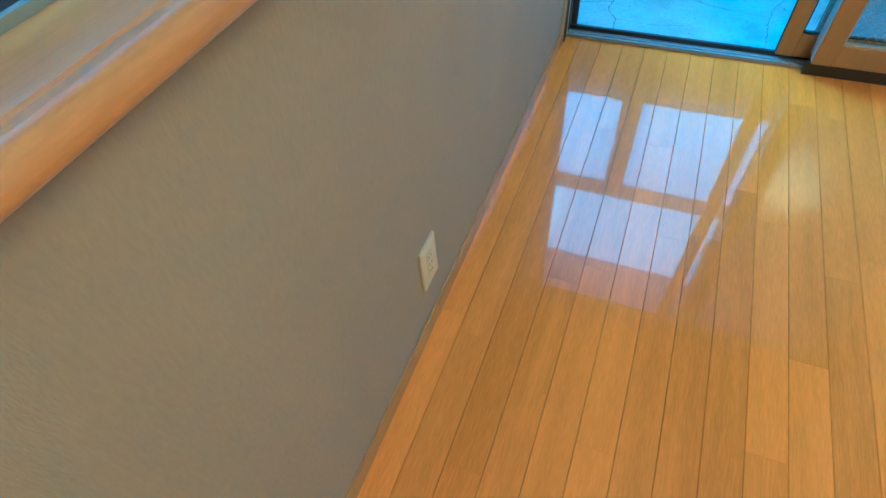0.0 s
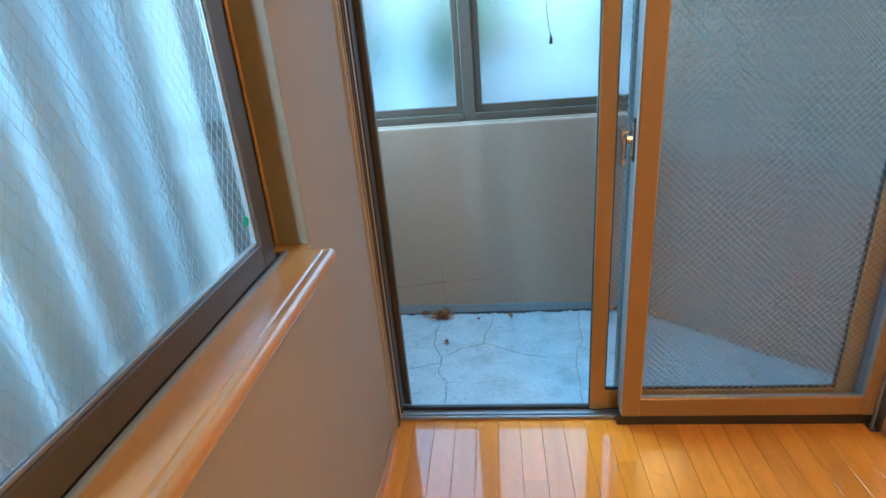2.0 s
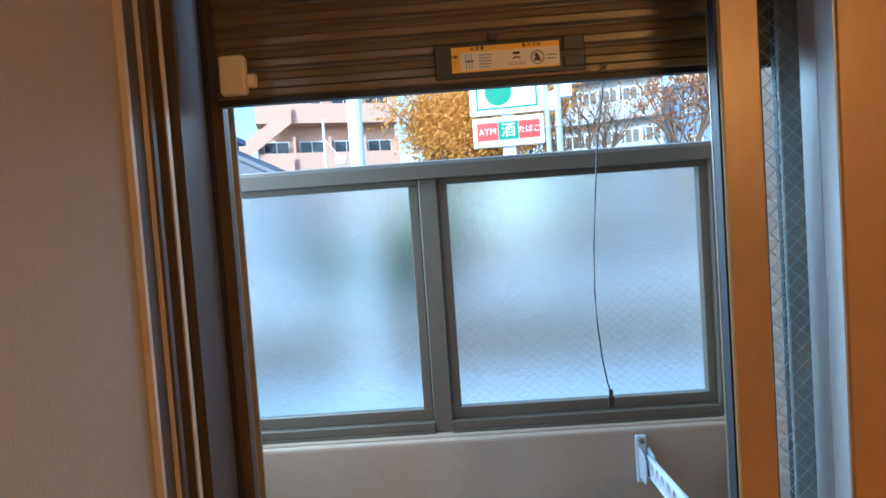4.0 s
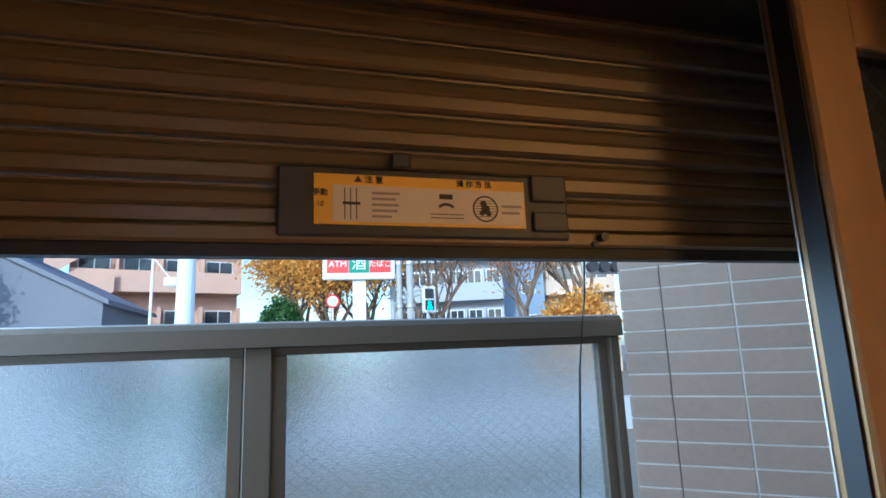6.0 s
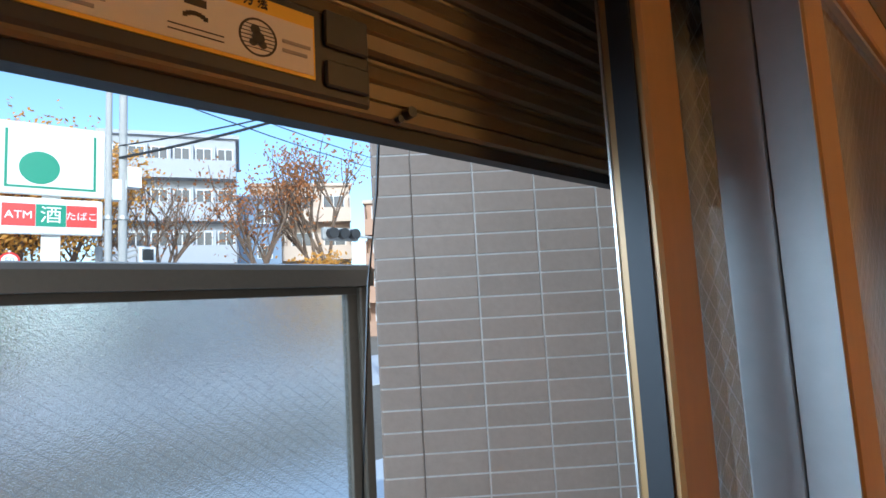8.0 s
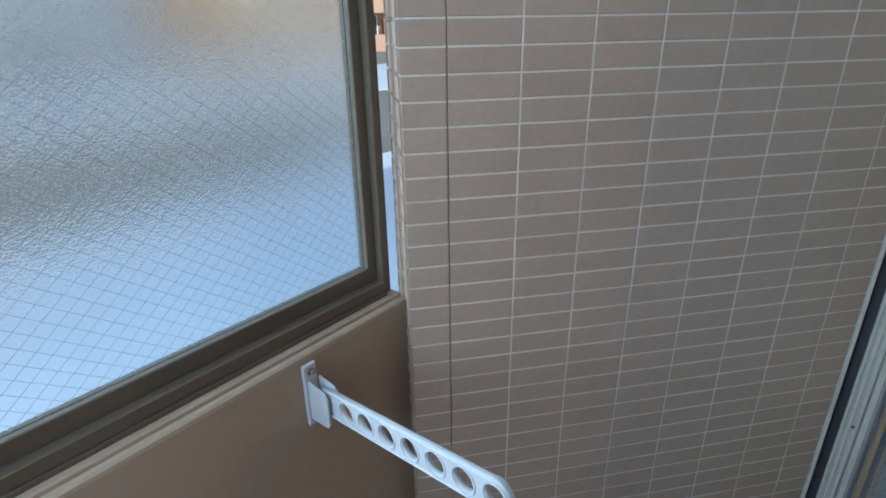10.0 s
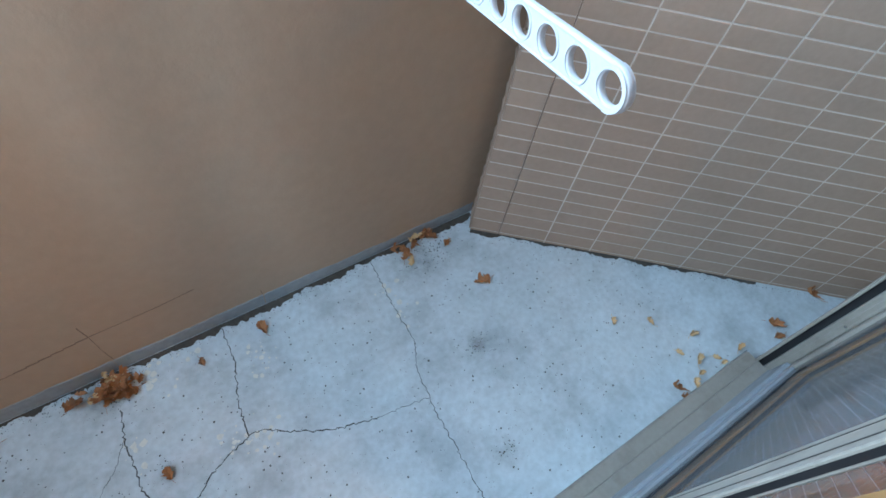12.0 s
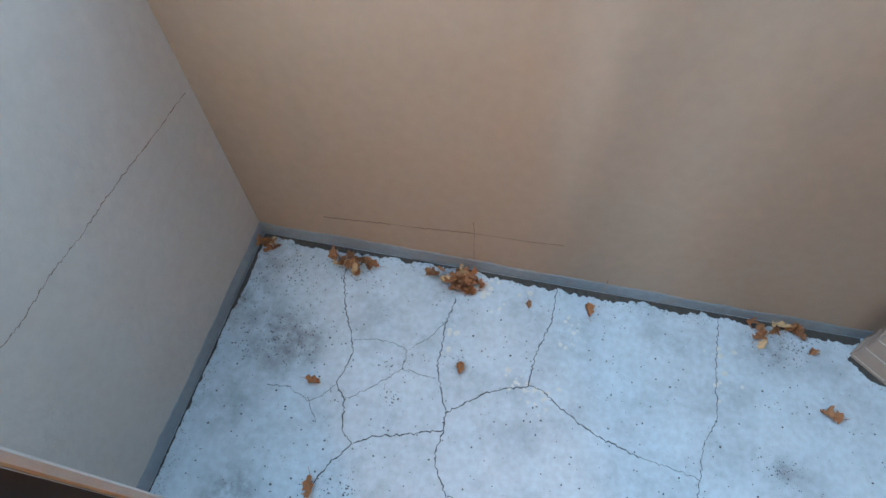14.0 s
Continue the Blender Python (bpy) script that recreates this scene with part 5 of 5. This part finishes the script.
def tree(x, y, h, label, leaf_mat, seed, crown=1.0, dense=26, size=0.13, lean=0.0, trunk_r=0.2):
    """A tapered trunk that forks twice into limbs and twigs, with leaf clumps at the twig ends."""
    rnd = random.Random(seed)
    ob = thing("tree", label, "tree", "street trees", at=(x, y, GZ))
    wood, leaves = bmesh.new(), bmesh.new()

    def limb(a, d, length, r, level):
        pts, p, q = [a], a.copy(), d.normalized()
        for _ in range(4):
            q = (q + Vector([rnd.uniform(-0.16, 0.16) for _ in range(3)]) + Vector((0, 0, 0.05))).normalized()
            p = p + q * length / 4
            pts.append(p.copy())
        tube(wood, pts, r, 6 if level < 2 else 4, r * 0.55)
        if level == 3:
            leaf_cards(leaves, pts[-1], (0.30 * crown,) * 3, dense, size, rnd)
            leaf_cards(leaves, pts[2], (0.25 * crown,) * 3, dense // 2, size, rnd)
            return
        for _ in range(4 if level else 6):
            out = Vector([rnd.uniform(-1, 1) for _ in range(2)] + [rnd.uniform(0.25, 1.0)])
            base = pts[rnd.choice((2, 3, 4)) if level else rnd.choice((3, 4))]
            limb(base, q * 0.7 + out, length * rnd.uniform(0.55, 0.75), r * 0.5, level + 1)

    limb(Vector((0, 0, 0)), Vector((lean, 0, 1)), h * 0.42, trunk_r, 0)
    part("trunk", wood, M_BARK, ob, "brown bark trunk and limbs")
    part("crown", leaves, leaf_mat, ob, "loose autumn leaves")
    return ob


for i, (x, y, h, ln) in enumerate(((0.75, 24.0, 9.5, 0.1), (2.0, 23.5, 9.0, -0.05), (3.3, 24.2, 9.5, 0.05), (2.6, 28.5, 10.0, 0.0), (1.2, 30.0, 9.5, 0.05))):
    tree(x, y, h, "tall street tree with thinning yellow autumn leaves", M_YELLOW_LEAF, 40 + i, 1.8, 96, 0.095, ln, 0.19)
for i, (x, y, h) in enumerate(((5.4, 23.0, 9.0), (7.2, 24.5, 9.0))):
    tree(x, y, h, "nearly bare street tree with a few leaves", M_ORANGE_LEAF, 60 + i, 1.0, 2, 0.09, 0.0, 0.15)
tree(10.2, 21.6, 9.0, "street tree with thin brown autumn leaves", M_ORANGE_LEAF, 71, 0.9, 9, 0.10, 0.0, 0.17)
tree(13.0, 20.6, 10.6, "street tree with thin brown autumn leaves", M_ORANGE_LEAF, 72, 0.9, 13, 0.10, 0.0, 0.19)
tree(11.1, 19.6, 4.2, "low street tree with dense golden autumn leaves", M_YELLOW_LEAF, 74, 1.3, 40, 0.12, 0.0, 0.12)
tree(-9.5, 17.5, 6.0, "dark green roadside tree", M_GREEN_LEAF, 73, 0.8, 30, 0.12, 0.0, 0.14)


def shrub(x, y, rx, ry, z0, z1, label, seed, count, size=0.07):
    rnd = random.Random(seed)
    ob = thing("shrub", label, "shrub", at=(x, y, GZ))
    wood, leaves = bmesh.new(), bmesh.new()
    tube(wood, [(0, 0, 0), (0.03, 0, z0 * 0.6), (0, 0.02, z0 + 0.3)], 0.07, 6, 0.04)
    part("trunk", wood, M_BARK, ob)
    for _ in range(count):
        v = Vector([rnd.gauss(0, 1) for _ in range(3)]).normalized() * (rnd.uniform(0.35, 1.0) ** 0.4) * rnd.uniform(0.93, 1.05)
        c = Vector((v.x * rx, v.y * ry, (z0 + z1) / 2 + v.z * (z1 - z0) / 2))
        leaf_cards(leaves, c, (0.03,) * 3, 2, size, rnd)
    part("crown", leaves, M_GREEN_LEAF, ob, "dense small green leaves")


shrub(0.12, 11.75, 0.50, 0.5, 1.6, 3.46, "clipped round green shrub beside the road", 81, 2600, 0.05)
shrub(-1.6, 13.4, 1.9, 0.6, 0.1, 2.2, "wide green hedge shrub beside the road", 82, 4200, 0.08)

# ---- dry leaves on the balcony ----
def leaf_mesh(seed, length, width, material):
    """A dried leaf: folded along its midrib, curled, with a torn and wavy edge."""
    rnd = random.Random(seed)
    bm = bmesh.new()
    n, rows = 9, []
    curl, twist, fold = rnd.uniform(0.5, 1.5), rnd.uniform(-1.2, 1.2), rnd.uniform(0.1, 0.9)
    lobes, ph = rnd.choice((2, 3, 4)), rnd.uniform(0, 6)
    for i in range(n + 1):
        t = i / n
        w0 = width * math.sin(math.pi * min(1, t * 0.92 + 0.04)) ** 0.7
        y = length * (t - 0.5) * (1 - 0.15 * curl * abs(t - 0.5))
        bend = rnd.uniform(-0.06, 0.06) * width
        row = []
        for s in (-1, -0.6, -0.25, 0, 0.25, 0.6, 1):
            edge = 1 + (0.30 * math.sin(lobes * 6.28 * t + ph + s) + rnd.uniform(-0.25, 0.12)) * abs(s)
            w = w0 * edge
            z = 0.0012 + fold * abs(s) * w * 0.5 + curl * length * 0.22 * s * s * t + length * 0.45 * curl * (t - 0.5) ** 2 + twist * s * w * (t - 0.5) + rnd.uniform(0, 0.0022)
            row.append(bm.verts.new((s * w / 2 * (1 - 0.25 * fold) + bend, y + rnd.uniform(-1, 1) * length * 0.02 * abs(s), z)))
        rows.append(row)
    for a, b in zip(rows, rows[1:]):
        for k in range(6):
            if k in (0, 5) and rnd.random() < 0.18:
                continue
            bm.faces.new((a[k], a[k + 1], b[k + 1], b[k]))
    tube(bm, [(0, -length * 0.46, 0.002), (0.002, -length * 0.6, 0.003), (0.005, -length * 0.78, 0.004)], 0.0006, 4)
    lowest = min(v.co.z for v in bm.verts)
    bmesh.ops.translate(bm, vec=(0, 0, -lowest), verts=bm.verts)
    bmesh.ops.solidify(bm, geom=bm.faces[:], thickness=0.0004)
    return finish(bm, "dry_leaf", material, False)


LEAF_KINDS = [leaf_mesh(i, L, w, M_LEAF if i < 5 else M_LEAF_PALE) for i, (L, w) in enumerate(((0.050, 0.026), (0.040, 0.028), (0.055, 0.020), (0.032, 0.022), (0.044, 0.034), (0.036, 0.020), (0.028, 0.018)))]
rnd = random.Random(11)


def dry_leaf(x, y, kind, lift=0.0, tilt=10, label="curled brown dry leaf on the balcony floor"):
    ob = new("dry_leaf", LEAF_KINDS[kind])
    ob.matrix_basis = pose(x, y, ZB + 0.001 + lift, rnd.uniform(-tilt, tilt), rnd.uniform(-tilt, tilt), rnd.uniform(0, 360)) @ Matrix.Scale(rnd.uniform(0.8, 1.25), 4)
    return tagged(ob, label, "leaf", "dry leaves on the balcony")


for cx, cy, n, sp in ((0.085, 0.912, 24, 0.034), (-0.24, 0.92, 18, 0.034), (-0.505, 0.925, 8, 0.018), (0.97, 0.935, 9, 0.04)):
    for i in range(n):
        dry_leaf(min(cx + rnd.gauss(0, sp), 1.1), min(cy + rnd.gauss(0, sp * 0.55), 0.955), rnd.randrange(7), 0.002 + 0.0012 * i * (n > 7), 38, "crumpled brown leaf in a heap by the wall")
for x, y in ((0.285, 0.882), (0.45, 0.898), (0.916, 0.914), (1.018, 0.938), (1.049, 0.892), (1.068, 0.725), (-0.24, 0.55), (-0.165, 0.305), (0.128, 0.661), (1.358, 0.167), (1.36, 0.14), (1.789, 0.151), (1.767, 0.116), (2.002, 0.151)):
    dry_leaf(x, y, rnd.randrange(5), 0.004)
for x, y in ((1.336, 0.42), (1.438, 0.359), (1.526, 0.262), (1.624, 0.157), (1.478, 0.198), (1.529, 0.172), (1.453, 0.163), (1.44, 0.242), (1.539, 0.139), (1.415, 0.136)):
    dry_leaf(x, max(y, 0.15), 5 + rnd.randrange(2), 0.003, 6, "pale curled dry leaf on the balcony floor")
# grit and dirt along the wall foot and over the floor
bm = bmesh.new()


def speck(x, y, r):
    a0 = rnd.uniform(0, 6)
    top = bm.verts.new((x, y, ZB + r * 0.5))
    vs = [bm.verts.new((x + r * rnd.uniform(0.5, 1.2) * math.cos(a0 + a), y + r * rnd.uniform(0.5, 1.2) * math.sin(a0 + a), ZB + 0.0003)) for a in (0, 1.5, 3.0, 4.6)]
    for i in range(4):
        bm.faces.new((vs[i], vs[(i + 1) % 4], top))


# dirt gathered in the angle of floor and wall, widened to paint in corner shade
def dirt_shade_line(a, b, normal, width, seed):
    r2 = random.Random(seed)
    a, b, nv = Vector((*a, 0)), Vector((*b, 0)), Vector((*normal, 0))
    k = int((b - a).length / 0.006)
    prev, w = None, width
    for i in range(k + 1):
        w = max(0.002, min(width * 2.2, w + r2.gauss(0, width * 0.3) + (width - w) * 0.15))
        p = a.lerp(b, i / k)
        q = p + nv * w
        cur = (bm.verts.new((p.x, p.y, ZB + 0.0032)), bm.verts.new((q.x, q.y, ZB + 0.0004)))
        if prev:
            bm.faces.new((prev[0], prev[1], cur[1], cur[0]))
        prev = cur


dirt_shade_line((LX + 0.005, PY - 0.0045), (1.185, PY - 0.0045), (0, -1), 0.012, 1)
dirt_shade_line((LX + 0.0045, 0.16), (LX + 0.0045, PY - 0.006), (1, 0), 0.006, 2)
ta, tb = TILE_A - TN * 0.0006, TILE_A + TU * 0.95 - TN * 0.0006
dirt_shade_line(ta[:2], tb[:2], (-TN.x, -TN.y), 0.010, 3)
for _ in range(1500):
    speck(rnd.uniform(LX + 0.01, 1.18), PY - 0.006 - abs(rnd.gauss(0, 0.014)), rnd.uniform(0.0005, 0.0019))
for _ in range(420):
    p = TILE_A + TU * rnd.uniform(0, 1.15) - TN * (0.004 + abs(rnd.gauss(0, 0.012)))
    speck(p.x, p.y, rnd.uniform(0.0005, 0.002))
for _ in range(420):
    speck(LX + 0.006 + abs(rnd.gauss(0, 0.016)), rnd.uniform(0.16, 0.97), rnd.uniform(0.0005, 0.0018))
for _ in range(2600):
    speck(rnd.uniform(LX + 0.03, 1.6), rnd.uniform(0.15, 0.95), 0.0005 + 0.0031 * rnd.random() ** 3.5)
for cx, cy, n, sp in ((0.94, 0.57, 90, 0.03), (0.83, 0.29, 60, 0.02), (0.13, 0.67, 50, 0.02), (1.0, 0.90, 200, 0.05), (-0.05, 0.63, 60, 0.03), (-0.37, 0.66, 420, 0.07), (-0.42, 0.85, 300, 0.07),
                      (-0.1, 0.3, 160, 0.05), (-0.24, 0.90, 220, 0.04), (0.09, 0.90, 160, 0.035), (-0.03, 0.55, 60, 0.02)):
    for _ in range(n):
        speck(max(LX + 0.01, cx + rnd.gauss(0, sp)), min(cy + rnd.gauss(0, sp * 0.7), 0.96), 0.0005 + 0.0026 * rnd.random() ** 2.5)
tagged(part("floor_grit", bm, M_DUST), "dark grit and crumbs scattered on the balcony floor", "debris", kind="stuff")

# ---- pieces: floor planks ----
PITCH, GAP = 0.0765, 0.0009
rnd = random.Random(21)
near_planks, far_planks = [], []
floor = bpy.data.objects["floor_base"]
x = 0.0
while x < 3.09:
    y = -0.0305 if x < 1.6 else -0.1005
    first = True
    while y > -3.69:
        L = rnd.choice((0.60, 0.90, 1.20)) * rnd.uniform(0.95, 1.05) * (rnd.uniform(0.3, 1) if first else 1)
        first = False
        y1 = max(y - L, -3.699)
        (near_planks if (x < 1.75 and y > -2.4) else far_planks).append((x, min(x + PITCH, 3.099), y1, y))
        y = y1
    x += PITCH


def plank(bm, w, L, ox=0.0, oy=0.0):
    b = 0.0009
    lo = [bm.verts.new((ox + p, oy + q, -0.010)) for p, q in ((0, 0), (w, 0), (w, L), (0, L))]
    md = [bm.verts.new((ox + p, oy + q, -b)) for p, q in ((0, 0), (w, 0), (w, L), (0, L))]
    hi = [bm.verts.new((ox + p, oy + q, 0.0)) for p, q in ((b, b * 0.12), (w - b, b * 0.12), (w - b, L - b * 0.12), (b, L - b * 0.12))]
    bm.faces.new(hi)
    for a, c in ((lo, md), (md, hi)):
        for i in range(4):
            bm.faces.new((a[i], a[(i + 1) % 4], c[(i + 1) % 4], c[i]))


for x0, x1, y0, y1 in near_planks[:300]:
    bm = bmesh.new()
    plank(bm, x1 - x0 - GAP, y1 - y0 - 0.0001)
    ob = part("plank", bm, M_FLOOR, floor)
    ob.location = (x0 + GAP / 2, y0, 0)
bm = bmesh.new()
for x0, x1, y0, y1 in near_planks[300:] + far_planks:
    plank(bm, x1 - x0 - GAP, y1 - y0 - 0.0001, x0 + GAP / 2, y0)
tagged(part("planks", bm, M_FLOOR_REST, floor), kind="stuff")


# ---- pieces: wall tiles ----
def tile_mesh(w, h):
    bm = bmesh.new()
    b, d = 0.0008, 0.0062
    bk = [bm.verts.new((p, 0.004, q)) for p, q in ((0, 0), (w, 0), (w, h), (0, h))]
    md = [bm.verts.new((p, -d + 0.006 + b, q)) for p, q in ((0, 0), (w, 0), (w, h), (0, h))]
    fr = [bm.verts.new((p, -d + 0.006, q)) for p, q in ((b, b), (w - b, b), (w - b, h - b), (b, h - b))]
    bm.faces.new(fr)
    for a, c in ((bk, md), (md, fr)):
        for i in range(4):
            bm.faces.new((a[i], a[(i + 1) % 4], c[(i + 1) % 4], c[i]))
    return finish(bm, "tile", M_TILE)


tile_turn = Matrix((TU, TN, (0, 0, 1))).transposed().to_4x4()
end_turn = Matrix((TN, -TU, (0, 0, 1))).transposed().to_4x4()
E1 = 0.092
shapes = {}
rest = []
count = 0
rnd = random.Random(31)
cols = [(0.0, E1 - JOINT / 2)] + [(E1 + COL * k + JOINT / 2, min(E1 + COL * (k + 1) - JOINT / 2, T_LEN)) for k in range(8)]
r = 0
while ROW0 + r * ROW < T_TOP:
    z0, z1 = max(ROW0 + r * ROW + JOINT / 2, ZB + 0.001), min(ROW0 + (r + 1) * ROW - JOINT / 2, T_TOP)
    r += 1
    if z1 - z0 < 0.004:
        continue
    for c, (s0, s1) in enumerate(cols + [("end", 0.105), ("end2", 0.105)]):
        face_end = isinstance(s0, str)
        if face_end:
            a, b = (0.0062, 0.10) if s0 == "end" else (0.1055, T_THICK)
        else:
            a, b = s0, s1
        if b - a < 0.005:
            continue
        w, h = round(b - a, 4), round(z1 - z0, 4)
        base = TILE_A + TN * a if face_end else TILE_A + TU * a
        m = Matrix.Translation((base.x, base.y, z0)) @ (end_turn if face_end else tile_turn) @ pose(0, rnd.uniform(-0.0004, 0.0004), 0)
        if (w, h) not in shapes:
            shapes[(w, h)] = tile_mesh(w, h)
        if z1 < 1.78 and not face_end and count < 300:
            ob = new("tile", shapes[(w, h)])
            ob.parent, ob.matrix_basis = wall_tiled, m
            count += 1
        else:
            rest.append((shapes[(w, h)], m))
verts, faces = [], []
for me, m in rest:
    k = len(verts)
    verts += [tuple(m @ v.co) for v in me.vertices]
    faces += [tuple(k + i for i in p.vertices) for p in me.polygons]
me = bpy.data.meshes.new("tiles")
me.from_pydata(verts, [], faces)
me.materials.append(M_TILE_REST)
rest_ob = new("tiles", me)
rest_ob.parent = wall_tiled
tagged(rest_ob, kind="stuff")
